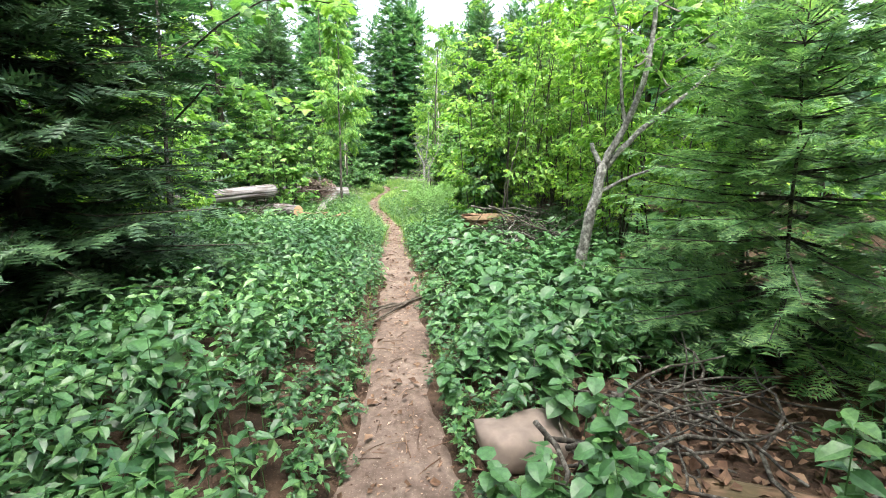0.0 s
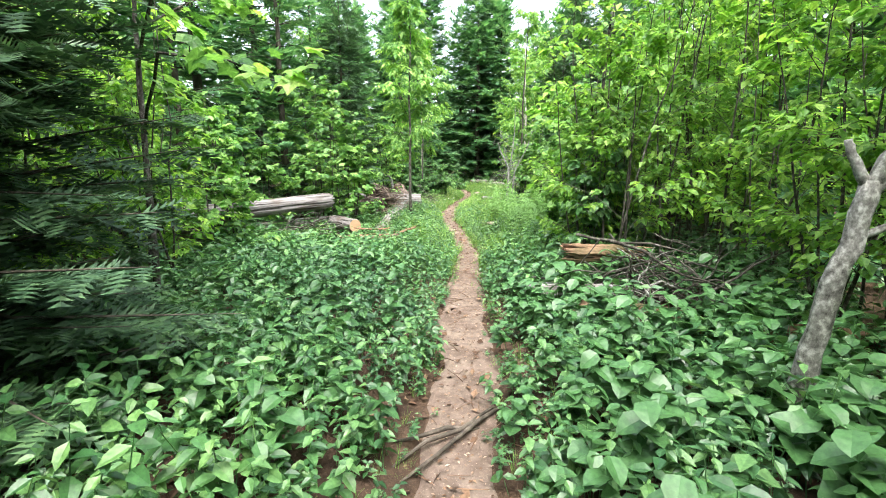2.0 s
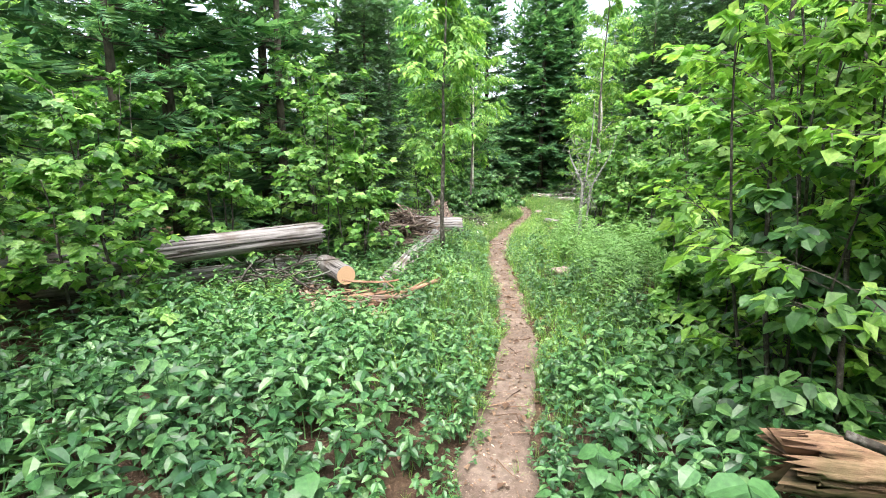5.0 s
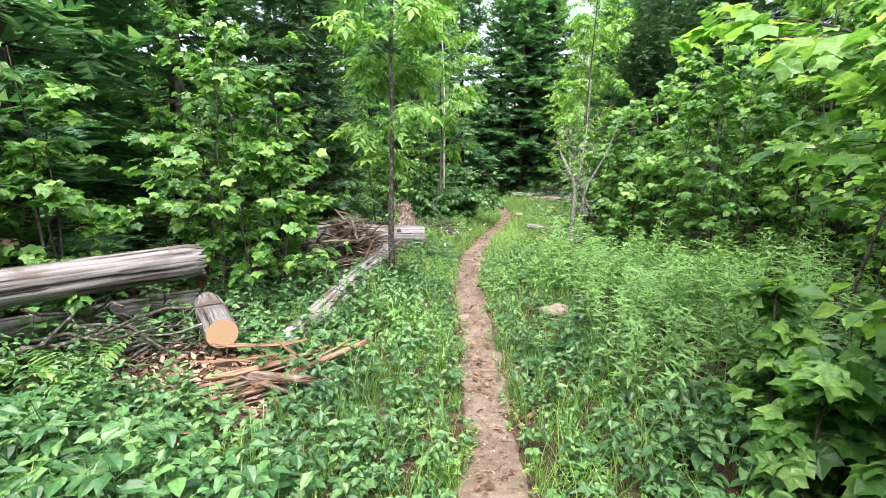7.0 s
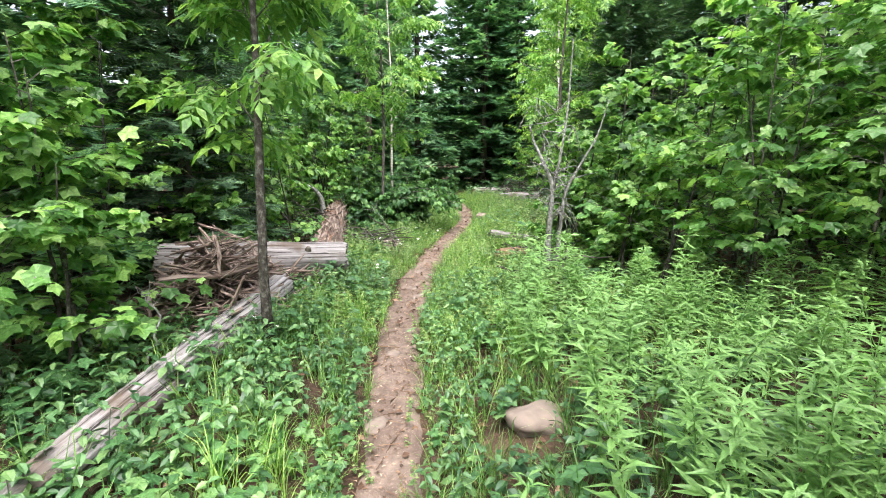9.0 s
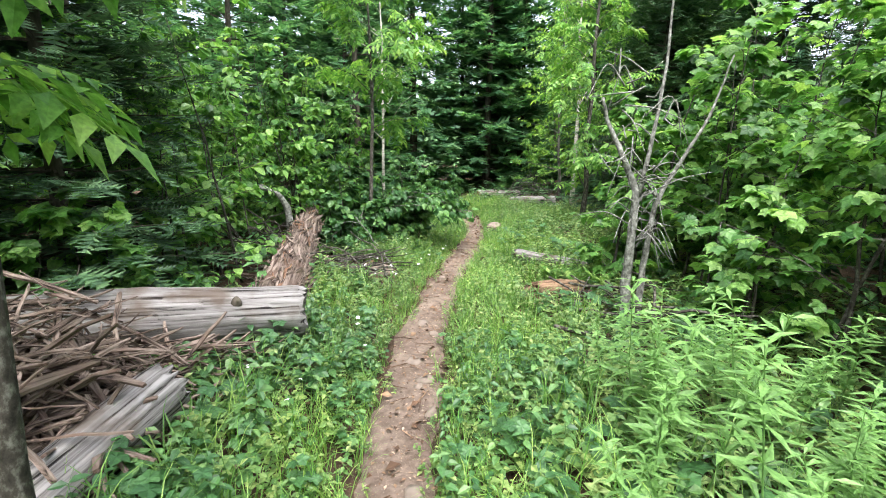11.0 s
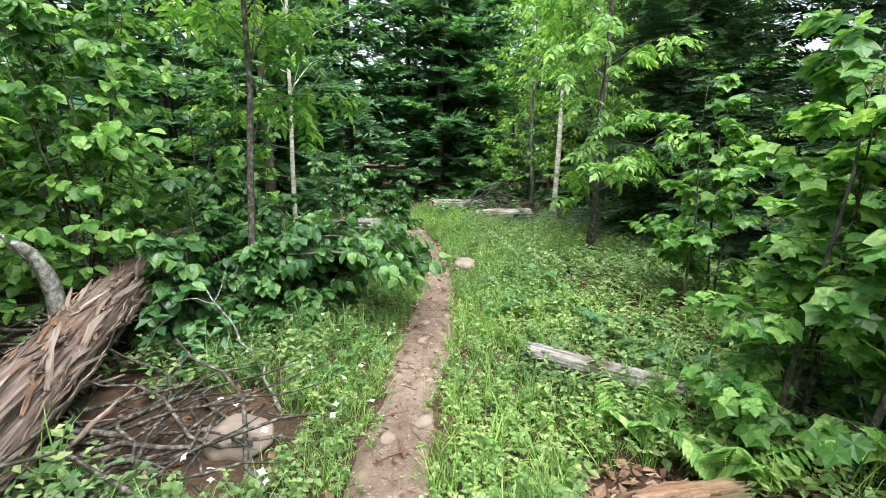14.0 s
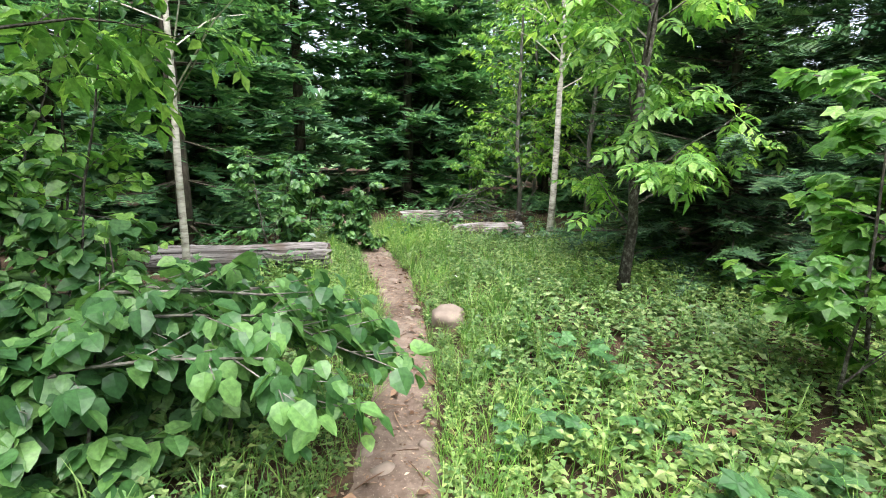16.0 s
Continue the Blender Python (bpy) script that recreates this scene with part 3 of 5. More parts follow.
def stone(x, y, sx, sy, sz, seed, label, sink=0.35, turn=0):
    ob = new("stone", tri_mesh("stone", *stone_chunk(seed, sx, sy, sz), STONE, True))
    ob.matrix_basis = pose(x, y, float(ground_z(x, y)) + sz * (0.78 - sink) , 0, 0, turn)
    return tagged(ob, label, "stone")


def dead_branch(pts, r0, seed, label, bark=None, side=4, name="dead_branch"):
    """A bare crooked branch with a few side twigs."""
    rng = np.random.default_rng(seed)
    base = Vector(pts[0])
    root = new(name)
    root.location = base
    tagged(root, label, "branch")
    p = np.array(pts, float) - np.array(base)
    fine = np.array([along(p, u) for u in np.linspace(0, 1, 14)]) + rng.normal(0, 0.012, (14, 3))
    chunks = tube(fine, np.linspace(r0, r0 * 0.3, 14), 6, 0.06, rng)
    part("stick", chunks, bark or LICHEN, root, smooth=True)
    d = p[-1] - p[0]
    for s in range(side):
        u = rng.uniform(0.25, 0.95)
        t = bent(rng, along(fine, u), heading(d) + rng.choice((-1, 1)) * rng.uniform(0.4, 1.1), rng.normal(0.3, 0.4), np.linalg.norm(d) * rng.uniform(0.15, 0.4), 5, 0.1, 0.15)
        part("twig", tube(t, np.linspace(r0 * 0.4, r0 * 0.1, 6), 4), bark or LICHEN, root)
    return root


fallen_log((-6.1, 8.0, 0.6), (-3.95, 11.2, 0.71), 0.17, 0.145, BLEACHED, BLEACHED, 1, "large silver-grey fallen log lying across brush")
fallen_log((-6.0, 8.9, 0.26), (-4.1, 11.3, 0.3), 0.1, 0.085, BLEACHED, BLEACHED, 15, "grey weathered log lying under a larger one")
fallen_log((-3.19, 10.53, 0.31), (-3.9, 11.2, 0.3), 0.122, 0.12, BLEACHED, CUT, 2, "short sawn log with a fresh orange cut face", ragged=0.0, ridge=0.03, name="sawn_log")
fallen_log((-2.97, 10.9, 0.05), (-3.2, 13.95, 0.3), 0.11, 0.145, BLEACHED, BLEACHED, 3, "long pale weathered log slanting up under splintered wood")
butt_log = fallen_log((-2.98, 15.05, 0.36), (-4.7, 14.15, 0.42), 0.19, 0.21, BLEACHED, BLEACHED, 4, "thick grey weathered log with a split butt end", ridge=0.05, ragged=0.022)
shredded = fallen_log((-3.3, 15.1, 0.2), (-4.62, 18.7, 0.5), 0.21, 0.16, SPLINTER, ROTTEN, 5, "crumbling reddish fallen log with peeling bark", ridge=0.11, ragged=0.12)
fallen_log((0.4, 7.5, 0.5), (1.15, 7.6, 0.48), 0.12, 0.11, ROTTEN, ROTTEN, 6, "rotten brown log in the brush beside the path", ridge=0.2, ragged=0.12)
fallen_log((-0.05, 6.95, 0.2), (0.75, 6.8, 0.26), 0.1, 0.09, BLEACHED, BLEACHED, 16, "short pale log piece among broad-leaved herbs")
fallen_log((0.35, 6.55, 0.12), (2.6, 6.0, 0.1), 0.17, 0.15, ROTTEN, ROTTEN, 7, "mossy rotting log half sunk in the soil", ridge=0.16)
fallen_log((-1.56, 18.4, 0.14), (-0.7, 17.95, 0.12), 0.075, 0.065, BLEACHED, BLEACHED, 8, "short grey broken log end among low herbs", ragged=0.05)
fallen_log((-1.3, 16.95, 0.07), (-0.85, 17.05, 0.1), 0.1, 0.085, ROTTEN, ROTTEN, 9, "crumbling brown log piece breaking into chips", ragged=0.06, ridge=0.15)
fallen_log((-3.4, 22.7, 0.28), (-5.2, 22.3, 0.28), 0.16, 0.15, BLEACHED, SPLINTER, 10, "pale fallen log lying beside the path", ridge=0.12)
fallen_log((-2.9, 26.6, 0.2), (-1.7, 27.0, 0.2), 0.17, 0.15, BLEACHED, ROTTEN, 11, "pale log across the clearing's far edge")
fallen_log((-1.9, 25.3, 0.15), (-0.7, 25.6, 0.18), 0.15, 0.15, BLEACHED, SPLINTER, 12, "grey sawn log at the dark wood's edge")
fallen_log((-2.7, 10.15, 0.08), (-2.14, 10.75, 0.26), 0.035, 0.022, TORN, ROTTEN, 17, "torn reddish stem of broken wood over slabs", ridge=0.3, ragged=0.1)
fallen_log((-2.95, 10.35, 0.08), (-2.3, 10.2, 0.2), 0.045, 0.03, SPLINTER, ROTTEN, 18, "split reddish piece of torn log", ridge=0.3, ragged=0.1)
fallen_log((0.75, 1.9, 0.04), (2.0, 1.5, 0.08), 0.1, 0.1, ROTTEN, ROTTEN, 13, "small rotten log in brown litter", ridge=0.15)
stone(0.42, 2.2, 0.27, 0.19, 0.12, 1, "flat tan stone with a mossy top beside the path", 0.3, 10)
stone(-0.78, 12.35, 0.18, 0.13, 0.075, 7, "pale pinkish stone in grass beside the path", 0.3, 30)
stone(-2.05, 21.3, 0.16, 0.18, 0.11, 5, "rough brown stone standing beside the path", 0.3, 0)
stone(-3.15, 17.3, 0.2, 0.16, 0.08, 4, "dark flat stone among low plants", 0.4, 20)

# ---- brush and splinters ----
def slab(seed, length, width, thick):
    """A split piece of wood along x, bent and pointed."""
    rng = np.random.default_rng(seed)
    n = 6
    u = np.linspace(0, 1, n)
    bend = np.cumsum(rng.normal(0, 0.02, (n, 2)), 0) * length
    w = width * (0.35 + 0.65 * np.sin(np.pi * np.clip(u * 0.8 + 0.12, 0, 1))) * rng.uniform(0.75, 1.2, n)
    v = []
    for i in range(n):
        for sy, sz in ((-1, -1), (1, -0.8), (0.8, 1), (-0.9, 0.7)):
            v.append(((u[i] - 0.5) * length, bend[i, 0] + sy * w[i] / 2, bend[i, 1] + sz * thick / 2 * rng.uniform(0.5, 1)))
    f = []
    for i in range(n - 1):
        for j in range(4):
            a, b = 4 * i + j, 4 * i + (j + 1) % 4
            f += [(a, b, b + 4), (a, b + 4, a + 4)]
    f += [(0, 2, 1), (0, 3, 2), (4 * n - 4, 4 * n - 3, 4 * n - 2), (4 * n - 4, 4 * n - 2, 4 * n - 1)]
    return np.array(v), np.array(f)


def stick_chunk(seed, length, r):
    rng = np.random.default_rng(seed)
    line = bent(rng, (-length / 2, 0, 0), -math.pi / 2, 0.0, length, 7, 0.0, 0.13)
    return tube(line, np.linspace(r, r * 0.35, 8), 5, 0.08, rng)


SLABS = [tri_mesh("splinter", *slab(400 + i, 0.2 + 0.08 * i, 0.01 + 0.007 * i, 0.006 + 0.0025 * i), SPLINTER) for i in range(6)]
REDSLABS = [tri_mesh("splinter", *slab(410 + i, 0.55 + 0.1 * i, 0.04, 0.016), TORN) for i in range(3)]
STICKS = [tri_mesh("stick", *stick_chunk(420 + i, 0.45 + 0.13 * i, 0.006 + 0.002 * i), LICHEN, True) for i in range(5)]
DARKSTICKS = [tri_mesh("stick", *stick_chunk(430 + i, 0.5 + 0.14 * i, 0.006 + 0.002 * i), BROWNBARK, True) for i in range(5)]


def heap(name, label, category, x, y, meshes, part_name, count, sx, sy, top, seed, turn=0.0, wild=35, steep=14):
    """A heap of loose pieces, thickest in the middle."""
    rng = np.random.default_rng(seed)
    root = thing(name, x, y, 0.0, label, category, turn=turn)
    for k in range(count):
        ob = new(part_name, meshes[rng.integers(len(meshes))])
        px, py = np.clip(rng.normal(0, 0.42, 2), -1, 1)
        h = float(ground_z(x, y)) + 0.03 + top * max(0.0, 1 - px * px - py * py) * rng.uniform(0.1, 1.0)
        s = rng.uniform(0.7, 1.35)
        ob.matrix_basis = pose(px * sx, py * sy, h, rng.normal(0, 25), rng.normal(0, steep), rng.normal(0, wild)) @ Matrix.Diagonal((s, s, s, 1))
        ob.parent = root
    return root


def peel(log, length, r0, r1, meshes, count, seed, lo, hi, skew=12):
    """Loose strips of bark and fibre lying along a log. lo, hi: degrees round it from its side over the top."""
    rng = np.random.default_rng(seed)
    for k in range(count):
        u, a = rng.uniform(0.02, 0.98), radians(rng.uniform(lo, hi))
        r = (r0 + (r1 - r0) * u) * rng.uniform(0.98, 1.12)
        ob = new("bark_strip", meshes[rng.integers(len(meshes))])
        s = rng.uniform(0.6, 1.3)
        ob.matrix_basis = pose(u * length, r * math.cos(a), r * math.sin(a)) @ pose(0, 0, 0, math.degrees(a) - 90, 0, 0) @ pose(0, 0, 0, 0, rng.normal(0, 7), rng.normal(0, skew)) @ Matrix.Diagonal((s, s * rng.uniform(0.8, 1.8), s, 1))
        ob.parent = log


TORNSTRIPS = [tri_mesh("bark_strip", *slab(440 + i, 0.14 + 0.08 * i, 0.009 + 0.004 * i, 0.009), (SPLINTER, TORN, SPLINTER, SPLINTER)[i]) for i in range(4)]
PALESTRIPS = [tri_mesh("bark_strip", *slab(450 + i, 0.12 + 0.06 * i, 0.012 + 0.006 * i, 0.006), (BLEACHED, SPLINTER, SPLINTER)[i]) for i in range(3)]
peel(shredded, 3.8, 0.21, 0.16, TORNSTRIPS, 295, 1, -10, 190)
peel(butt_log, 1.9, 0.19, 0.21, PALESTRIPS, 70, 2, 150, 215)
heap("splinter_heap", "heap of splintered weathered wood and torn bark", "wood pile", -3.62, 13.55, SLABS[1:] , "splinter", 300, 0.8, 0.5, 0.72, 1, -25, 50, 22)
heap("splinter_heap", "shredded grey bark and wood fibres in a heap", "wood pile", -3.75, 13.9, SLABS[:4], "splinter", 280, 0.7, 0.4, 0.8, 12, 10, 40, 20)
heap("splinter_heap", "torn splinters and bark shreds under a grey log", "wood pile", -3.55, 14.3, SLABS[:3], "splinter", 260, 0.85, 0.35, 0.36, 2, 27)
heap("splinter_heap", "torn reddish wood lying over a broken log", "wood pile", -3.95, 16.7, SLABS[:3], "splinter", 90, 1.5, 0.42, 0.2, 3, 110, 30, 8)
heap("bark_slabs", "reddish split slabs of bark and wood", "wood pile", -2.55, 10.3, SLABS[1:4] + REDSLABS, "splinter", 36, 0.6, 0.3, 0.13, 4, 38, 22)
heap("brush_heap", "tangled grey dead twigs under fallen logs", "brush", -4.2, 10.7, DARKSTICKS + STICKS[:2], "stick", 90, 0.75, 0.6, 0.32, 5, 50, 60, 14)
heap("brush_heap", "tangled dead branches beside a rotten log", "brush", 1.25, 7.0, DARKSTICKS + DARKSTICKS + STICKS[:1], "stick", 120, 0.95, 0.5, 0.62, 6, 0, 60, 25)
heap("brush_heap", "fallen dry twigs on brown litter", "brush", 1.25, 2.2, DARKSTICKS, "stick", 45, 0.8, 0.7, 0.12, 7, 0, 70, 8)
heap("brush_heap", "dead twigs round a broken dead trunk", "brush", -0.55, 16.3, DARKSTICKS, "stick", 40, 0.5, 0.6, 0.2, 8, 0, 80, 15)
heap("bark_slabs", "torn reddish bark strips beside a sawn log", "wood pile", -2.75, 10.55, REDSLABS, "splinter", 10, 0.5, 0.25, 0.3, 14, 35, 25)
heap("brush_heap", "dead branches lying under hazel shrubs", "brush", -4.5, 17.3, DARKSTICKS, "stick", 60, 0.8, 1.0, 0.5, 9, 0, 80, 20)
heap("brush_heap", "pile of dead branches at the wood's edge", "brush", -1.2, 26.6, DARKSTICKS, "stick", 50, 1.0, 0.5, 0.6, 10, 0, 50, 15)

heap("brush_heap", "dry brown twigs on bare litter", "brush", -3.35, 17.25, DARKSTICKS, "stick", 40, 0.5, 0.45, 0.1, 13, 0, 80, 6)

butt_knot = thing("log_knot", -3.3, 14.77, 0.47, "dark broken branch knot on a grey log", "knot")
part("knot", tube([(0, 0, -0.03), (0.0, -0.03, 0.03), (0.02, -0.05, 0.06)], [0.042, 0.034, 0.022], 10, 0.1, np.random.default_rng(3)), DARKBARK, butt_knot, smooth=True)

dead_branch([(0.95, 6.2, 0.05), (0.98, 6.35, 0.35), (0.9, 6.5, 0.5), (1.05, 6.7, 0.75)], 0.014, 1, "bare forked grey branch stuck in brush", side=5)
dead_branch([(1.35, 6.9, 0.3), (1.1, 6.6, 0.45), (0.8, 6.45, 0.2)], 0.018, 2, "bare crooked grey branch over rotten logs", side=3)
dead_branch([(-3.5, 12.6, 0.1), (-3.45, 12.7, 0.4), (-3.6, 12.7, 0.62)], 0.01, 3, "thin bare forked twig standing in weeds", side=4)
dead_branch([(-4.55, 17.95, 0.2), (-4.56, 17.9, 0.62), (-4.6, 17.88, 0.85), (-4.8, 17.85, 1.0), (-5.05, 17.8, 1.02)], 0.06, 4, "bent grey dead stub arching over brush", LICHEN, 2)
dead_branch([(-3.05, 17.6, 0.06), (-3.3, 17.9, 0.25), (-3.7, 18.1, 0.6)], 0.012, 6, "thin dead branch leaning on a log", side=3)

# ---- single trees near the path ----
def limb_part(root, name, pts, r0, r1, bark, seed, sides=10, label=""):
    rng = np.random.default_rng(seed)
    p = np.array(pts, float)
    k = 5 * (len(p) - 1) + 1
    line = np.array([along(p, u) for u in np.linspace(0, 1, k)])
    for _ in range(2):
        line[1:-1] = (line[:-2] + 2 * line[1:-1] + line[2:]) / 4
    line[1:-1] += rng.normal(0, 0.1 * min(r0, 0.08), (k - 2, 3))
    return part(name, tube(line, np.linspace(r0, r1, k), sides, 0.05, rng), bark, root, label, True)


grey = thing("grey_tree", 1.42, 5.0, 0.0, "forked grey-barked tree leaning over the path's edge", "tree")
limb_part(grey, "trunk", [(0, 0, -0.1), (0.06, 0, 0.5), (0.15, 0, 1.0), (0.22, 0, 1.42)], 0.066, 0.048, LICHEN, 1, 14)
limb_part(grey, "limb", [(0.2, 0, 1.36), (0.4, -0.02, 1.75), (0.55, -0.1, 2.2), (0.62, -0.1, 2.9), (0.5, 0.1, 4.2)], 0.04, 0.014, LICHEN, 2)
limb_part(grey, "limb", [(0.2, 0.02, 1.32), (0.55, 0.05, 1.72), (1.0, 0.1, 2.05), (1.5, 0.2, 2.5), (1.9, 0.3, 3.4)], 0.034, 0.01, LICHEN, 3)
limb_part(grey, "limb", [(0.16, 0, 1.1), (0.45, -0.05, 1.28), (0.8, -0.1, 1.4), (1.3, -0.2, 1.5)], 0.022, 0.006, LICHEN, 4)
limb_part(grey, "limb", [(0.2, 0, 1.4), (0.12, 0, 1.55), (0.1, 0.02, 1.63)], 0.03, 0.018, LICHEN, 5)
limb_part(grey, "limb", [(0.42, -0.02, 1.78), (0.36, 0, 2.1), (0.34, 0.05, 2.7), (0.1, 0.1, 3.4)], 0.02, 0.006, LICHEN, 6)
for k in range(16):
    r = random.Random(k)
    z = r.uniform(1.9, 3.9)
    x = 0.45 + (z - 1.9) * r.uniform(-0.3, 0.6) + r.uniform(0, 0.4)
    a = r.uniform(0, 6.28)
    leafy_limb(grey, [(x, 0.05, z), (x + 0.45 * math.cos(a), 0.45 * math.sin(a), z + 0.25), (x + 0.95 * math.cos(a), 0.95 * math.sin(a), z + 0.3)], 0.012, MAPLELEAF, 0.11, MAPLE, GREYBARK, 600 + k, 9, 6, 0.35)

snag = thing("dead_tree", -0.62, 15.95, 0.0, "dead twin-stemmed sapling crusted with grey lichen", "tree")
limb_part(snag, "stem", [(0, 0, -0.1), (-0.02, 0, 0.6), (0.02, 0.02, 1.15), (-0.1, 0, 1.42), (-0.24, 0, 1.68), (-0.3, 0, 1.9)], 0.042, 0.01, LICHEN, 11)
limb_part(snag, "stem", [(0.1, 0.08, -0.1), (0.12, 0.08, 0.6), (0.16, 0.06, 1.1), (0.3, 0.06, 1.4), (0.5, 0.1, 1.75), (0.62, 0.1, 2.2)], 0.03, 0.005, LICHEN, 12)
limb_part(snag, "stem", [(0.02, 0.02, 1.15), (0.09, 0.02, 1.6), (0.14, 0.02, 2.1), (0.16, 0.1, 2.9)], 0.02, 0.006, LICHEN, 13)
limb_part(snag, "branch", [(0.02, 0.02, 1.12), (0.1, 0.05, 1.2), (0.18, 0.06, 1.16)], 0.015, 0.014, LICHEN, 14)
for k in range(60):
    r = random.Random(40 + k)
    z = r.uniform(0.7, 2.1)
    x = -0.18 * max(0, z - 1.2) + r.uniform(-0.05, 0.3) * max(0.2, z - 0.8)
    a, ln = r.uniform(0, 6.28), r.uniform(0.15, 0.5)
    limb_part(snag, "twig", [(x, 0.02, z), (x + 0.5 * ln * math.cos(a), 0.5 * ln * math.sin(a), z + r.uniform(-0.1, 0.2)), (x + ln * math.cos(a), ln * math.sin(a), z + r.uniform(-0.35, 0.2))], 0.007, 0.002, LICHEN, 700 + k, 4)



def sapling(x, y, label, category="sapling", name="sapling", **kw):
    root = thing(name, x, y, float(ground_z(x, y)), label, category)
    broadleaf(root, **kw)
    return root


def evergreen(x, y, label, name="spruce", category="spruce", **kw):
    root = thing(name, x, y, float(ground_z(x, y)), label, category)
    conifer(root, **kw)
    return root


evergreen(-3.75, 4.25, "dark spruce with low dense boughs", seed=21, height=6.0, spread_r=1.95, bare=0.08, shape=COARSE, needle_mat=DARKNEEDLE, bark=DARKBARK, step=0.15, around=13, spacing=0.085, twig=0.37)
evergreen(-4.4, 1.6, "dark spruce with dense low boughs", seed=27, height=6.0, spread_r=2.1, bare=0.1, shape=COARSE, needle_mat=DARKNEEDLE, bark=DARKBARK, step=0.2, around=11, spacing=0.1, twig=0.44)
# two spruces added out of view, to shade the path's first metres
evergreen(-3.0, -0.9, "unseen dark spruce added to shade the path", seed=29, height=10.0, spread_r=2.7, bare=1.8, shape=COARSE, needle_mat=DARKNEEDLE, bark=DARKBARK, step=0.3, around=8, spacing=0.13, twig=0.5)
evergreen(3.2, -0.4, "unseen dark spruce added to shade the near herbs", seed=30, height=10.0, spread_r=2.7, bare=1.8, shape=COARSE, needle_mat=DARKNEEDLE, bark=DARKBARK, step=0.3, around=8, spacing=0.13, twig=0.5)
# added behind the camera, never seen: they keep the sun off the start
for k, (x, y) in enumerate([(-1.7, -3.4), (1.9, -3.2)]):
    evergreen(x, y, "unseen tall dark spruce added to block the sun", seed=36 + k, height=11.0, spread_r=2.6, bare=2.4, shape=COARSE, needle_mat=DARKNEEDLE, bark=DARKBARK, step=0.34, around=8, spacing=0.15, twig=0.5)
evergreen(2.35, 3.1, "young cedar with feathery light green sprays", "cedar", "cedar", seed=22, height=2.9, spread_r=1.4, bare=0.3, shape=FEATHER, needle_mat=CEDAR, bark=BROWNBARK, step=0.13, around=9, spacing=0.06, twig=0.22, droop=0.55, radius=0.018)
evergreen(2.75, 4.3, "slim cedar with drooping feathery sprays", "cedar", "cedar", seed=23, height=2.6, spread_r=1.1, bare=0.3, shape=FEATHER, needle_mat=CEDAR, bark=BROWNBARK, step=0.15, around=8, spacing=0.07, twig=0.24, droop=0.5, radius=0.03)
evergreen(-5.2, 15.3, "dark spruce with dead lower twigs", seed=24, height=6.0, spread_r=1.4, bare=0.35, shape=COARSE, needle_mat=DARKNEEDLE, bark=DARKBARK, step=0.2, around=9, spacing=0.1, twig=0.36)
for k, (x, y, h) in enumerate([(-6.0, 13.4, 10.0), (-6.9, 17.2, 10.0), (-6.6, 10.6, 9.0), (-6.9, 20.5, 9.0), (-5.8, 24.2, 11.0)]):
    evergreen(x, y, "tall dark spruce behind leafy saplings", seed=120 + k, height=0.8 * h, spread_r=2.0, bare=0.4, shape=COARSE, needle_mat=NEEDLE, bark=DARKBARK, step=0.4, spacing=0.15, twig=0.42)
evergreen(1.25, 22.9, "young balsam fir with layered boughs", "fir", "fir", seed=25, height=6.5, spread_r=1.9, bare=0.15, shape=COARSE, needle_mat=FIRNEEDLE, bark=DARKBARK, step=0.2, around=9, spacing=0.09, twig=0.36)
evergreen(2.0, 24.6, "balsam fir with dark layered boughs", "fir", "fir", seed=28, height=8.5, spread_r=2.2, bare=0.2, shape=COARSE, needle_mat=FIRNEEDLE, bark=DARKBARK, step=0.24, around=8, spacing=0.11, twig=0.44)
evergreen(2.9, 21.9, "balsam fir with layered boughs", "fir", "fir", seed=26, height=7.5, spread_r=2.1, bare=0.15, shape=COARSE, needle_mat=FIRNEEDLE, bark=DARKBARK, step=0.22, around=8, spacing=0.1, twig=0.42)
evergreen(3.9, 20.0, "dark fir behind maple saplings", "fir", "fir", seed=31, height=7.5, spread_r=2.0, bare=0.2, shape=COARSE, needle_mat=FIRNEEDLE, bark=DARKBARK, step=0.26, around=8, spacing=0.11, twig=0.42)
for k, (x, y, h) in enumerate([(-3.0, 30.5, 12), (-5.6, 29.4, 12), (-6.8, 27.0, 11), (-2.3, 33.0, 13)]):
    evergreen(x, y, "dark spruce at the clearing's end", seed=140 + k, height=h, spread_r=2.3, bare=0.5, shape=FROND, needle_mat=NEEDLE, bark=DARKBARK, step=0.36, around=6, spacing=0.16, twig=0.6)

ash = dict(shape=ASHLEAF, leaf_mat=ASH, twigs=5, per=5)
sapling(-2.7, 12.85, "slender young ash with bright compound leaves", name="ash_sapling", seed=31, height=5.4, radius=0.037, leaf=0.3, bark=BROWNBARK, limbs=24, first=0.28, reach=0.115, **ash)
sapling(-0.4, 21.75, "young ash with bright drooping compound leaves", name="ash_sapling", seed=32, height=6.8, radius=0.05, leaf=0.29, bark=BROWNBARK, limbs=34, first=0.1, reach=0.17, lean=(0.03, 0), **ash)
sapling(-3.7, 18.85, "slender ash sapling with thin grey trunk", name="ash_sapling", seed=33, height=5.4, radius=0.034, leaf=0.28, bark=BROWNBARK, limbs=24, first=0.34, reach=0.25, lean=(-0.03, 0.05), **ash)
birch = dict(category="birch", name="birch", shape=DIAMOND, bark=BIRCHBARK, far=True)
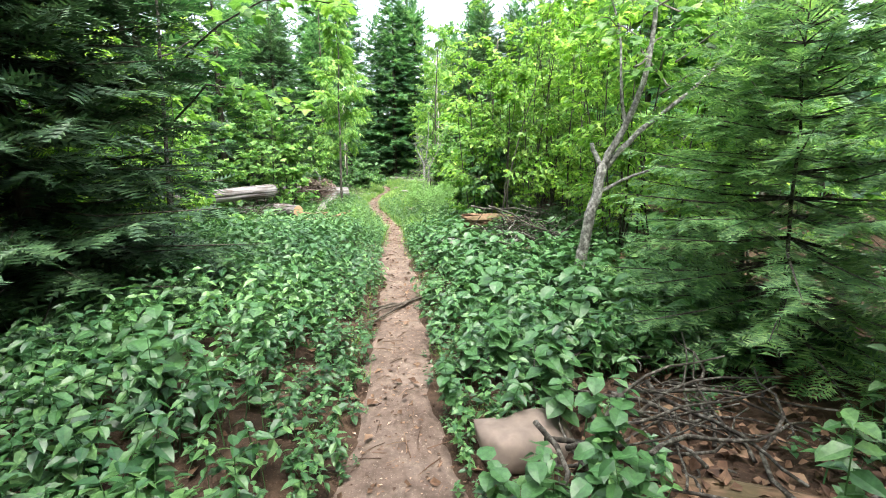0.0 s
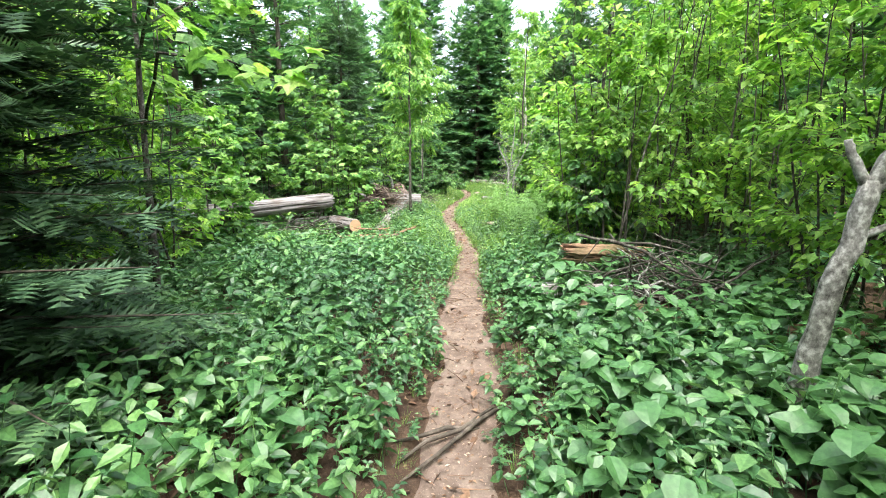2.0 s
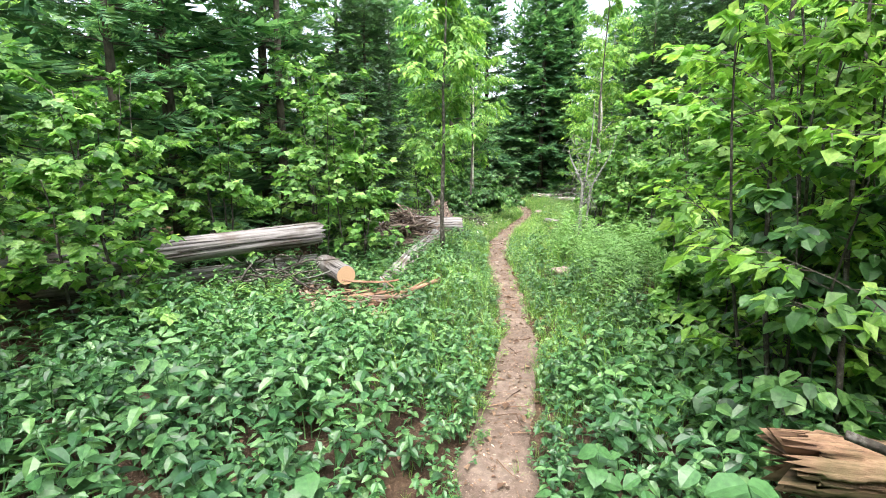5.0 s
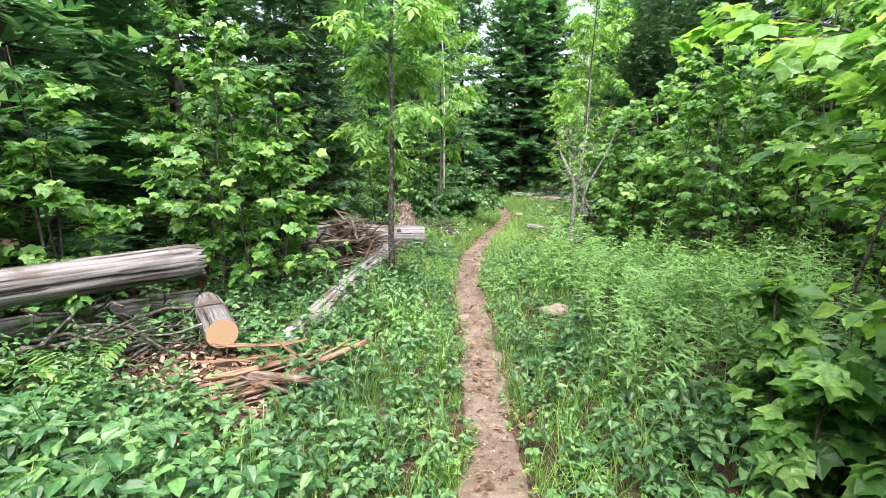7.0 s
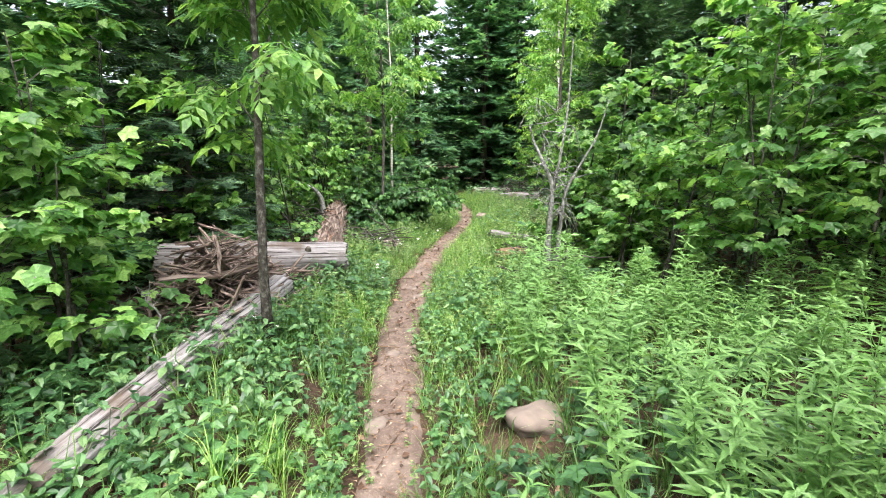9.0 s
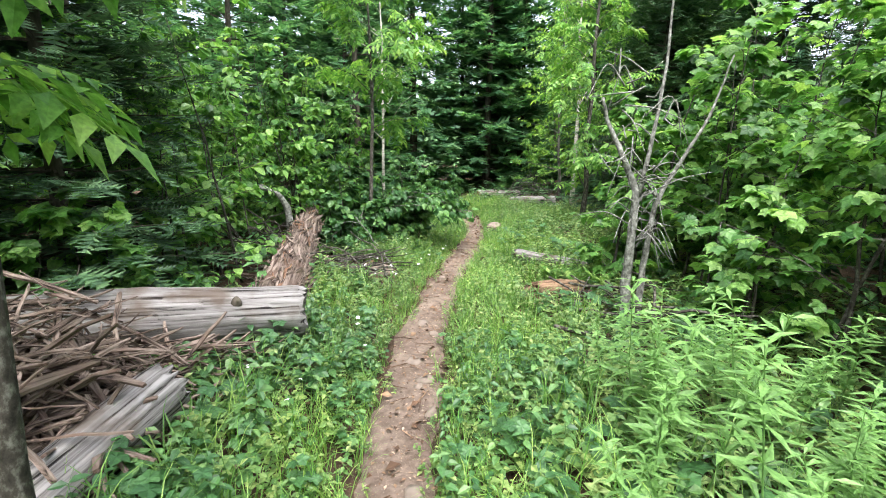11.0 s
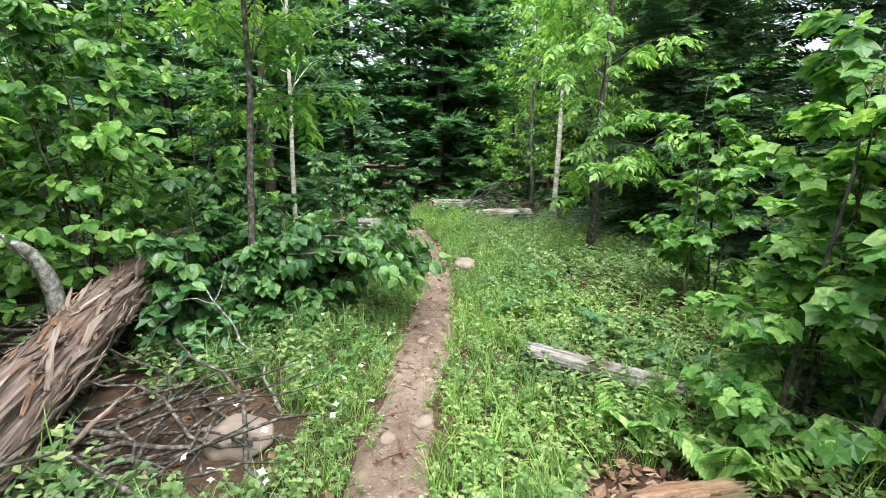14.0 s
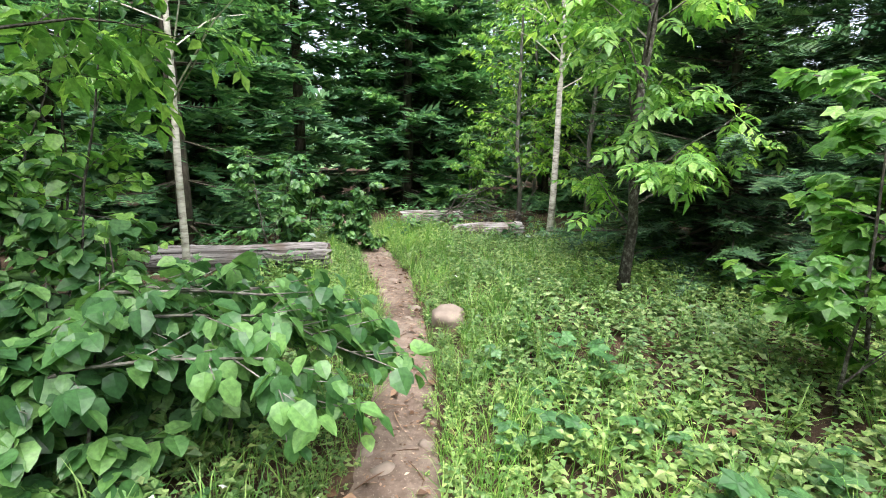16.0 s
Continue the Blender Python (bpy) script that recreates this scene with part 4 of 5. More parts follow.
sapling(-4.22, 21.1, "thin young birch with white bark", seed=34, height=5.5, radius=0.035, leaf=0.08, leaf_mat=HAZEL, limbs=26, twigs=6, per=9, first=0.3, reach=0.26, **birch)
sapling(-0.3, 25.2, "tall birch with pale bark and dead stubs", seed=35, height=7.0, radius=0.06, leaf=0.09, leaf_mat=FARLEAF, limbs=24, twigs=6, per=10, first=0.35, reach=0.24, **birch)

for k, (x, y, h) in enumerate([(-0.5, 27.2, 6.5), (0.7, 26.6, 7.0), (1.6, 28.2, 7.5), (2.8, 26.6, 7.0), (0.3, 30.0, 8.0)]):
    sapling(x, y, "young poplar with a pale green crown", "tree", "poplar", seed=160 + k, height=h, radius=0.05, shape=DIAMOND, leaf=0.14, leaf_mat=ALDER, bark=GREYBARK, limbs=40, twigs=6, per=8, first=0.1, reach=0.2, far=True)

MAPLE_SPOTS = [(-4.3, 11.9, 2.8), (-4.9, 12.6, 3.4), (-3.9, 12.5, 2.3), (-5.2, 10.9, 2.9), (-4.6, 14.7, 1.3), (-5.2, 13.8, 3.5), (-5.6, 9.4, 2.7), (-4.6, 8.5, 2.3), (-5.4, 8.2, 3.0), (1.05, 10.0, 3.2), (0.6, 10.1, 1.1), (1.1, 9.6, 1.1), (0.35, 9.75, 0.85), (0.8, 9.3, 0.9),
               (0.45, 16.8, 2.7), (0.15, 17.2, 2.3), (-0.4, 17.6, 1.9), (0.4, 18.2, 2.3), (0.15, 19.6, 2.0), (0.75, 17.5, 3.0), (0.7, 15.4, 3.0), (1.3, 14.8, 3.4), (2.1, 14.2, 3.5), (1.7, 16.2, 3.6), (2.8, 15.4, 4.2), (3.3, 13.6, 4.2), (3.3, 16.6, 4.2), (2.2, 16.9, 4.2), (0.25, 15.9, 1.6), (2.6, 17.6, 3.6), (1.5, 18.9, 3.2)]
for k, (x, y, h) in enumerate(MAPLE_SPOTS):
    sapling(x, y, "young maple with fresh lobed leaves" if h > 1.6 else "low maple seedling clump with broad lobed leaves", "maple", "maple_sapling", seed=50 + k, height=h, radius=0.02, shape=MAPLELEAF, leaf=0.115, leaf_mat=MAPLE, bark=BROWNBARK, stems=3, fan=0.16,
            limbs=42, twigs=4, per=6, first=0.08 if h < 2.4 else 0.2, reach=0.3, up=0.5, droop=0.55)

HAZEL_SPOTS = [(0.75, 8.5, 1.6), (1.2, 9.2, 2.0), (-3.35, 19.55, 0.7), (-3.9, 19.2, 1.1), (-5.0, 17.2, 2.2), (-4.9, 16.3, 2.6), (-5.0, 18.5, 2.5), (-4.0, 18.5, 0.9), (-4.2, 19.4, 1.8), (-3.75, 19.7, 1.0), (-5.2, 19.0, 3.2), (-5.0, 20.4, 3.0), (-5.3, 16.2, 3.0), (-3.5, 24.5, 1.0), (-4.3, 23.6, 1.6)]
for k, (x, y, h) in enumerate(HAZEL_SPOTS):
    sapling(x, y, "hazel shrub with broad rounded leaves", "shrub", "hazel_shrub", seed=80 + k, height=h, radius=0.018, shape=BROAD, leaf=0.1, leaf_mat=MAPLE if h > 2.1 else HAZEL, bark=BROWNBARK, stems=5, fan=0.25, limbs=50, twigs=4, per=7, first=0.08, reach=0.32, up=0.5, droop=0.45)

ALDER_SPOTS = [(1.15, 8.3, 4.2), (1.9, 8.9, 4.4), (0.95, 8.9, 3.2), (2.6, 6.6, 4.0), (2.8, 10.2, 4.2), (1.9, 12.0, 3.6), (3.0, 12.6, 4.0), (2.4, 7.7, 4.2), (-4.3, 6.9, 3.0), (-5.4, 7.3, 3.6), (-5.2, 6.0, 3.4), (-4.8, 5.6, 2.6), (3.3, 5.9, 4.0)]
for k, (x, y, h) in enumerate(ALDER_SPOTS):
    sapling(x, y, "clump of thin upright stems with bright green leaves", "shrub", "alder_shrub", seed=100 + k, height=h, radius=0.018, shape=KITE, leaf=0.1, leaf_mat=ALDER, bark=BROWNBARK, stems=8, fan=0.15, limbs=80, twigs=5, per=8, first=0.14, reach=0.22, up=0.75)

# boughs that reach over the path
over = thing("maple_sapling", -3.4, 5.9, 0.0, "maple sapling with a bough reaching over the path", "maple")
limb_part(over, "trunk", [(0, 0, -0.1), (0.05, 0, 1.2), (0.1, 0, 2.4), (0.1, 0.1, 3.6)], 0.035, 0.012, BROWNBARK, 31, 8)
leafy_limb(over, [(0.07, 0, 1.8), (1.0, -0.9, 2.2), (1.6, -1.2, 2.1), (2.15, -1.3, 1.9)], 0.014, MAPLELEAF, 0.12, ASH, BROWNBARK, 32, 12, 5, 0.3)
leafy_limb(over, [(0.1, 0, 2.3), (1.2, -1.0, 2.7), (1.9, -1.4, 2.85), (2.6, -1.6, 2.75)], 0.014, MAPLELEAF, 0.12, ASH, BROWNBARK, 33, 12, 5, 0.3)
leafy_limb(over, [(0.1, 0, 2.6), (0.3, 0.6, 3.0), (0.5, 1.1, 3.1)], 0.012, MAPLELEAF, 0.12, ASH, BROWNBARK, 34, 10, 5, 0.3)
bright = thing("maple_sapling", 1.1, 10.1, 0.0, "maple sapling with yellow-green boughs over the herbs", "maple")
limb_part(bright, "trunk", [(0, 0, -0.1), (-0.05, 0, 1.2), (-0.1, 0.05, 2.6), (0, 0.1, 3.8)], 0.035, 0.012, BROWNBARK, 51, 8)
for k, (x, y, z) in enumerate(((-1.1, 0.5, 2.35), (-0.75, -0.1, 2.1), (-0.6, -0.5, 1.75), (-0.5, 0.6, 2.6), (-0.9, 0.9, 2.75), (-0.3, -0.7, 2.4), (0.5, -0.4, 2.6))):
    leafy_limb(bright, [(-0.06, 0, z - 0.75), (x * 0.5, y * 0.5, z - 0.15), (x, y, z)], 0.012, MAPLELEAF, 0.125, ASH, BROWNBARK, 520 + k, 12, 6, 0.32, 0.4)
arch = thing("hazel_shrub", -4.25, 18.85, 0.0, "hazel with one long bough arching low to the path", "shrub")
for k, (dy, dz) in enumerate(((0.1, 0.0), (0.3, -0.08), (-0.1, -0.1), (0.45, 0.03), (0.2, 0.06))):
    leafy_limb(arch, [(0, 0.05 * k, 0.0), (0.35, 0.1 + dy / 2, 0.55 + dz), (0.8, 0.1 + dy, 0.8 + dz), (1.45, 0.2 + dy, 0.8 + dz), (1.85 - 0.12 * k, 0.25 + dy, 0.56 + dz)], 0.012, BROAD, 0.095, HAZEL, GREYBARK, 35 + k, 28, 8, 0.3, 0.7)

# ---- the woods around ----
def first_of(kind, seed):
    if kind == "spruce":
        root = thing("spruce", 0, 0, 0, "tall dark green spruce in the woods", "spruce", "woods around the path")
        conifer(root, seed, 10.0, 2.2, 0.3, FROND, NEEDLE, DARKBARK, step=0.42, around=5, spacing=0.26, twig=0.68, droop=0.3)
    elif kind == "broad":
        root = thing("broadleaf_tree", 0, 0, 0, "young broadleaf tree with thin trunk and light green crown", "tree", "woods around the path")
        broadleaf(root, seed, 7.0, 0.07, KITE, 0.2, FARLEAF, GREYBARK, 1, True, 0.12, 0.26, 48, 6, 9)
    else:
        root = thing("shrub", 0, 0, 0, "leafy green shrub in the woods", "shrub", "woods around the path")
        broadleaf(root, seed, 2.6, 0.02, KITE, 0.16, FARLEAF, BROWNBARK, 4, True, 0.05, 0.36, 40, 4, 8)
    return root


wood_rng = np.random.default_rng(11)
firsts = {k: [first_of(k, 201 + 10 * j + i) for i in range(3)] for j, k in enumerate(("spruce", "broad", "shrub"))}
used = set()
spots = []


def free(x, y, gap, left, right):
    if -1 < y < 28.5 and left < x < right:
        return False
    if y <= 0 and abs(x) < 2.2 and y > -10:
        return False
    if abs(x - trail_x(y)) < 1.3:
        return False
    return min([9] + [math.hypot(x - a, y - b) for a, b in spots]) > gap


def plant(kind, count, box, gap, left, right, size):
    made = 0
    for _ in range(count * 40):
        if made == count:
            return
        x, y = wood_rng.uniform(box[0], box[1]), wood_rng.uniform(box[2], box[3])
        if not free(x, y, gap, left, right):
            continue
        spots.append((x, y))
        k = kind if kind == "shrub" else ("spruce" if wood_rng.uniform() < (0.75 if y > 26 and x < -2 else 0.45 if x < -3 else 0.25) else "broad")
        src = firsts[k][made % 3]
        s = wood_rng.uniform(*size)
        m = pose(x, y, float(ground_z(x, y)), 0, 0, wood_rng.uniform(0, 360)) @ Matrix.Diagonal((s, s, s, 1))
        if src.name in used:
            src = copy_thing(src, Matrix())
        used.add(src.name)
        src.matrix_basis = m
        made += 1


plant("tree", 22, (-14, -6.3, -4, 27), 1.5, -6.4, 3.7, (0.6, 0.95))
plant("tree", 22, (-6.3, 13, -8, 27), 1.6, -6.4, 3.7, (0.5, 0.8))
plant("tree", 28, (-13, 10, 27, 42), 1.5, -6.4, 3.7, (0.75, 1.2))
plant("shrub", 54, (-15, 12, -8, 38), 0.9, -5.6, 3.0, (0.7, 1.5))

for k, (x, y, s) in enumerate([(4.4, 12.6, 0.85), (5.2, 15.0, 0.95), (4.3, 17.0, 0.85), (5.6, 18.8, 1.0), (4.4, 20.0, 0.9), (5.8, 12.0, 1.0), (4.6, 9.6, 0.85), (3.4, 15.9, 0.85), (3.6, 18.3, 0.9), (3.9, 14.2, 0.8), (3.5, 12.6, 0.7), (-7.2, 12.0, 1.0), (-7.6, 15.0, 1.05), (-7.4, 8.6, 0.95)]):
    extra = copy_thing(firsts["broad" if x > 0 else "spruce"][k % 3], Matrix())
    extra.matrix_basis = pose(x, y, float(ground_z(x, y)), 0, 0, 50 * k) @ Matrix.Diagonal((s, s, s, 1))
for k, (x, y) in enumerate([(3.4, 11.4), (3.9, 13.3), (3.6, 15.2), (4.3, 16.4), (3.7, 17.6), (3.4, 19.6), (4.6, 18.6), (4.8, 12.2)]):
    extra = copy_thing(firsts["shrub"][k % 3], Matrix())
    extra.matrix_basis = pose(x, y, float(ground_z(x, y)), 0, 0, 67 * k) @ Matrix.Diagonal((1.1, 1.1, 1.0, 1))


def far_spruce():
    """Simple tiers of jagged boughs, for trees seen only as a dark wall far behind the others."""
    v, f = [], []
    for t in range(9):
        z, r, n = 1.0 * t + 0.3, 0.28 * (9 - t) + 0.15, 12
        b = len(v)
        v.append((0, 0, z + 1.9))
        for i in range(2 * n):
            a = math.pi * i / n + 0.4 * t
            k = r if i % 2 else 0.55 * r
            v.append((k * math.cos(a), k * math.sin(a), z + (0 if i % 2 else 0.35)))
        f += [(b, b + 1 + i, b + 1 + (i + 1) % (2 * n)) for i in range(2 * n)]
    return np.array(v), np.array(f)


ring = np.random.default_rng(12)
n_far = 520
fa, fr = ring.uniform(0, 6.28, n_far), ring.uniform(14, 60, n_far)
fx, fy = fr * np.cos(fa) - 1.5, fr * np.sin(fa) + 12
ok = (fy > 38) | (fy < -12) | (fx < -11.5) | (fx > 10)
fx, fy = fx[ok], fy[ok]
n_far = len(fx)
far_woods = new("far_woods", tri_mesh("far_woods", *spread(far_spruce(), np.stack([fx, fy, np.zeros(n_far)], 1), ring.uniform(0, 6, n_far), np.zeros(n_far), np.zeros(n_far), ring.uniform(0.6, 1.0, n_far)), NEEDLE))
tagged(far_woods, "dense dark spruce woods far behind", "woods", kind="stuff")

# ---- undergrowth ----
def herb_plant(seed, shape, pairs, height, leaf, pitch=-0.1, whorl=2, stalk=True, weld=False):
    """A stem with leaves in pairs or whorls up to its tip."""
    rng = np.random.default_rng(seed)
    line = bent(rng, (0, 0, 0), rng.uniform(0, 6.28), 1.4, height, 4, 0.0, 0.08)
    stem = tube(line[[0, 2, 4]], [0.004, 0.003, 0.0015], 3, cap=False)
    p, a, t, r, s = [], [], [], [], []
    for i in range(pairs):
        u = 0.3 + 0.7 * (i + 1) / pairs
        base = rng.uniform(0, 6.28) if i == 0 else base + 1.3 + rng.normal(0, 0.2)
        for k in range(whorl):
            p.append(along(line, min(u, 0.999)))
            a.append(base + 6.28 * k / whorl + rng.normal(0, 0.2))
            t.append(rng.normal(pitch, 0.2)), r.append(rng.normal(0, 0.22))
            s.append(leaf * (1.1 - 0.45 * i / pairs) * rng.uniform(0.8, 1.15))
    blades = spread(shape, p, a, t, r, s)
    if weld:
        stem = tube(np.array([along(line, u) for u in np.linspace(0, 0.999, pairs + 1)]), np.linspace(0.004, 0.0015, pairs + 1), 3, cap=False)
        k, n = len(shape[0]), len(stem[0])
        v, f = join([stem, blades])
        for i in range(len(p)):
            f[f == n + i * k] = int(np.argmin(((stem[0] - np.array(p[i])) ** 2).sum(1)))
        keep = np.ones(len(v), bool)
        keep[n::k] = False
        return v[keep], (np.cumsum(keep) - 1)[f]
    return join([stem, blades]) if stalk else blades


def tuft(seed, n, height, width=0.012):
    rng = np.random.default_rng(seed)
    b = blade(0.4, width)
    ang = rng.uniform(0, 6.28, n)
    pl = np.stack([rng.normal(0, 0.03, n), rng.normal(0, 0.03, n), np.zeros(n)], 1)
    return spread(b, pl, ang, rng.normal(-0.15, 0.22, n), np.zeros(n), height * rng.uniform(0.5, 1.15, n))


def fern_plant(seed, fronds=7, length=0.5):
    rng = np.random.default_rng(seed)
    out = []
    for k in range(fronds):
        line = bent(rng, (0, 0, 0), 6.28 * k / fronds + rng.normal(0, 0.2), rng.normal(1.05, 0.12), length * rng.uniform(0.8, 1.1), 6, 0.9, 0.03)
        p, a, t, s = [], [], [], []
        for i in range(15):
            u = 0.18 + 0.8 * i / 15
            h = heading(line[-1] - line[0])
            for sd in (-1, 1):
                p.append(along(line, u)), a.append(h + sd * 1.15), t.append(-0.15), s.append(length * 0.3 * math.sin(math.pi * min(1, (u + 0.12))) + 0.02)
        n = len(a)
        out.append(join([tube(line, np.linspace(0.004, 0.001, 7), 3, cap=False), spread(diamond(0.16, 0.02), p, a, t, np.zeros(n), s)]))
    return out


# patches of litter and dead wood where little grows: centre and half axes
BARE = [(-1.1, 16.9, 0.42, 0.5), (-3.35, 17.3, 0.5, 0.45), (-3.4, 10.3, 0.6, 0.35), (-3.65, 13.7, 0.6, 0.5), (1.2, 6.7, 0.8, 0.35), (0.42, 2.05, 0.28, 0.24), (-0.8, 12.2, 0.17, 0.22), (-2.06, 21.15, 0.16, 0.2), (-3.95, 16.7, 0.26, 1.2), (-2.7, 10.15, 0.3, 0.25)]


def clear(x, y, margin):
    ok = np.abs(x - trail_x(y)) > trail_w(y) + margin
    for cx, cy, rx, ry in BARE:
        ok &= ((x - cx) / rx) ** 2 + ((y - cy) / ry) ** 2 > 1
    return ok


def scatter(name, label, mat, kinds, count, box, seed, weight=None, margin=0.06, size=(0.75, 1.2), category="undergrowth", lean_in=0.12, single=""):
    """Many plants joined: places drawn in a box of the plan, thinned by weight, lower beside the path."""
    rng = np.random.default_rng(seed)
    x0, x1, y0, y1 = box
    n = count * 3
    x, y = rng.uniform(x0, x1, n), rng.uniform(y0, y1, n)
    ok = clear(x, y, margin)
    if weight is not None:
        ok &= rng.uniform(0, 1, n) < weight(x, y)
    x, y = x[ok][:count], y[ok][:count]
    near = np.clip((np.abs(x - trail_x(y)) - trail_w(y)) / 0.7, 0.0, 1.0)
    s = rng.uniform(*size, len(x)) * (0.62 + 0.38 * near)
    pick = rng.integers(0, len(kinds), len(x))
    if single:
        shared = [tri_mesh(name, *chunk, mat) for chunk in kinds]
        for i in range(len(x)):
            ob = new(name, shared[pick[i]])
            ob.matrix_basis = pose(x[i], y[i], float(ground_z(x[i], y[i])) - 0.01, rng.normal(0, 6), rng.normal(0, 6), rng.uniform(0, 360)) @ Matrix.Diagonal((s[i], s[i], s[i], 1))
            tagged(ob, label, category, single)
        return
    out = []
    for k, chunk in enumerate(kinds):
        w = pick == k
        if w.any():
            out.append(spread(chunk, np.stack([x[w], y[w], ground_z(x[w], y[w]) - 0.01], 1), rng.uniform(0, 6.28, w.sum()), rng.normal(0, lean_in, w.sum()), rng.normal(0, lean_in, w.sum()), s[w]))
    ob = new(name, tri_mesh(name, *join(out), mat))
    return tagged(ob, label, category, kind="stuff")


OVATE_HERBS = [herb_plant(300 + i, OVATE, 5, 0.3 + 0.045 * i, 0.1, -0.12) for i in range(5)]
BROAD_HERBS = [herb_plant(310 + i, BROAD, 4, 0.3 + 0.04 * i, 0.115, weld=True) for i in range(4)]
LOW_HERBS = [herb_plant(320 + i, KITE, 3, 0.12 + 0.03 * i, 0.05, 0.0, 3, False) for i in range(4)]
SEEDLINGS = [herb_plant(330 + i, MAPLELEAF, 2, 0.16 + 0.04 * i, 0.1, -0.1, 2) for i in range(4)]
RODS = [herb_plant(340 + i, NARROW, 16, 0.55 + 0.08 * i, 0.12, 0.25, 3, weld=True) for i in range(4)]
TUFTS = [tuft(350 + i, 11, 0.28 + 0.03 * i) for i in range(4)]
SHADE_HERBS = [herb_plant(370 + i, KITE, 4, 0.35, 0.13) for i in range(4)]
FERNS = [fern_plant(360 + i) for i in range(3)]


def patchy(scale, cut, seed):
    return lambda x, y: 1.0 / (1 + np.exp(-9 * (np.sin(x * scale + seed) * np.sin(y * scale * 0.8 + 2 * seed) + 0.5 * np.sin(1.9 * scale * (x + y) + seed) - cut)))


scatter("leafy_undergrowth", "dense knee-high green herbs with pointed oval leaves", HERB, OVATE_HERBS, 4300, (-4.6, 2.8, 0.2, 9.3), 1, lambda x, y: np.where((x > 0.75) & (y < 2.9), 0.06, 1.0), 0.02, (0.55, 1.25))
scatter("broadleaf_herb", "broad-leaved green herb growing in shade", HERB, BROAD_HERBS, 290, (-2.6, 2.2, 0.6, 7.6), 2, lambda x, y: np.where((x > 0.75) & (y < 2.9), 0.0, np.where(x > trail_x(y), 0.95, 0.1)), size=(0.9, 1.45), category="herb", single="broad-leaved herbs beside the path")
scatter("ground_cover", "low green leaves covering the soil between taller herbs", HERB, LOW_HERBS, 3200, (-4.4, 2.4, 0.3, 10), 12, lambda x, y: np.where((x > 0.75) & (y < 2.9), 0.05, 1.0), 0.03, (0.8, 1.5))
scatter("mixed_undergrowth", "mixed green herbs beside the path", SEEDLING, OVATE_HERBS + SEEDLINGS, 3100, (-4.6, 1.6, 8.6, 15.5), 3, lambda x, y: np.where((x > trail_x(y) + 0.8) & (y > 10.8), 0.25, 0.95), 0.02, size=(0.5, 0.95))
scatter("maple_seedling", "low maple seedling with pale green lobed leaves", SEEDLING, SEEDLINGS, 290, (-3.6, 0.3, 11, 20.5), 4, patchy(1.3, 0.0, 1), size=(0.7, 1.25), category="seedling", single="maple seedlings near the path")
scatter("goldenrod", "upright goldenrod stem with narrow green leaves", GOLDENROD, RODS, 290, (-1.0, 2.2, 10.4, 14.8), 5, lambda x, y: np.where(x - trail_x(y) > 0.85, 1.0, 0.08), margin=0.15, category="wildflower", single="goldenrod beside the path")
scatter("low_herbs", "low yellow-green herbs and wild strawberry leaves", LOWHERB, LOW_HERBS, 11500, (-4.2, 1.6, 13.5, 25.5), 6, None, 0.02, (0.7, 1.4))
scatter("grass", "tufts of green grass along the path", GRASS, TUFTS, 5200, (-4.0, 0.6, 8.3, 27), 7, lambda x, y: np.exp(-((np.abs(x - trail_x(y)) - trail_w(y)) / 0.8) ** 2) * 0.9 + 0.1, 0.0, (0.5, 1.1))
scatter("trailside_grass", "short grass creeping onto the path", GRASS, TUFTS, 900, (-3.2, 0.2, 7, 25), 18, lambda x, y: np.exp(-((np.abs(x - trail_x(y)) - trail_w(y)) / 0.12) ** 2), -0.1, (0.25, 0.6))
scatter("trailside_grass", "sparse short grass at the path's edge", GRASS, TUFTS, 260, (-2.2, 1.2, 0.5, 8.5), 8, lambda x, y: np.exp(-((np.abs(x - trail_x(y)) - trail_w(y)) / 0.3) ** 2), -0.02, (0.3, 0.7))
scatter("shade_undergrowth", "low green plants under the trees", HERB, SHADE_HERBS, 1700, (-9, 6, 3, 31), 9, lambda x, y: np.where((x < -3.6) | (x > 0.6) | (y > 25), 1.0, 0.0), 0.3, (0.7, 1.3))


scatter("trailside_herbs", "low leaves creeping over the path's edge", LOWHERB, LOW_HERBS, 1500, (-3.4, 0.4, 8, 25), 19, lambda x, y: np.exp(-((np.abs(x - trail_x(y)) - trail_w(y)) / 0.14) ** 2), -0.09, (0.5, 1.1))
scatter("trailside_herbs", "low shade leaves creeping over the path's edge", HERB, LOW_HERBS, 450, (-1.6, 0.9, 0.6, 8.5), 20, lambda x, y: np.exp(-((np.abs(x - trail_x(y)) - trail_w(y)) / 0.14) ** 2), -0.07, (0.6, 1.2))

# ferns
for k, (x, y, s) in enumerate([(-3.95, 10.0, 1.0), (-4.35, 9.6, 0.9), (0.15, 9.2, 0.9), (0.55, 8.8, 0.8), (-1.05, 17.7, 0.9), (-0.75, 17.3, 1.0), (1.6, 4.2, 1.0), (-3.2, 8.9, 0.8)]):
    fern = new("fern")
    for frond in FERNS[k % 3]:
        part("frond", frond, GRASS, fern)
    fern.matrix_basis = pose(x, y, float(ground_z(x, y)) - 0.01, 0, 0, 70 * k) @ Matrix.Diagonal((s, s, s, 1))
    tagged(fern, "green fern with arching feathery fronds", "fern", "ferns beside the path")


# flowers
def blossom():
    p, a = [(0, 0, 0)] * 4, [0, 1.57, 3.14, 4.71]
    return spread(diamond(0.4, 0.05), p, a, [0.1] * 4, [0] * 4, [1.0] * 4)


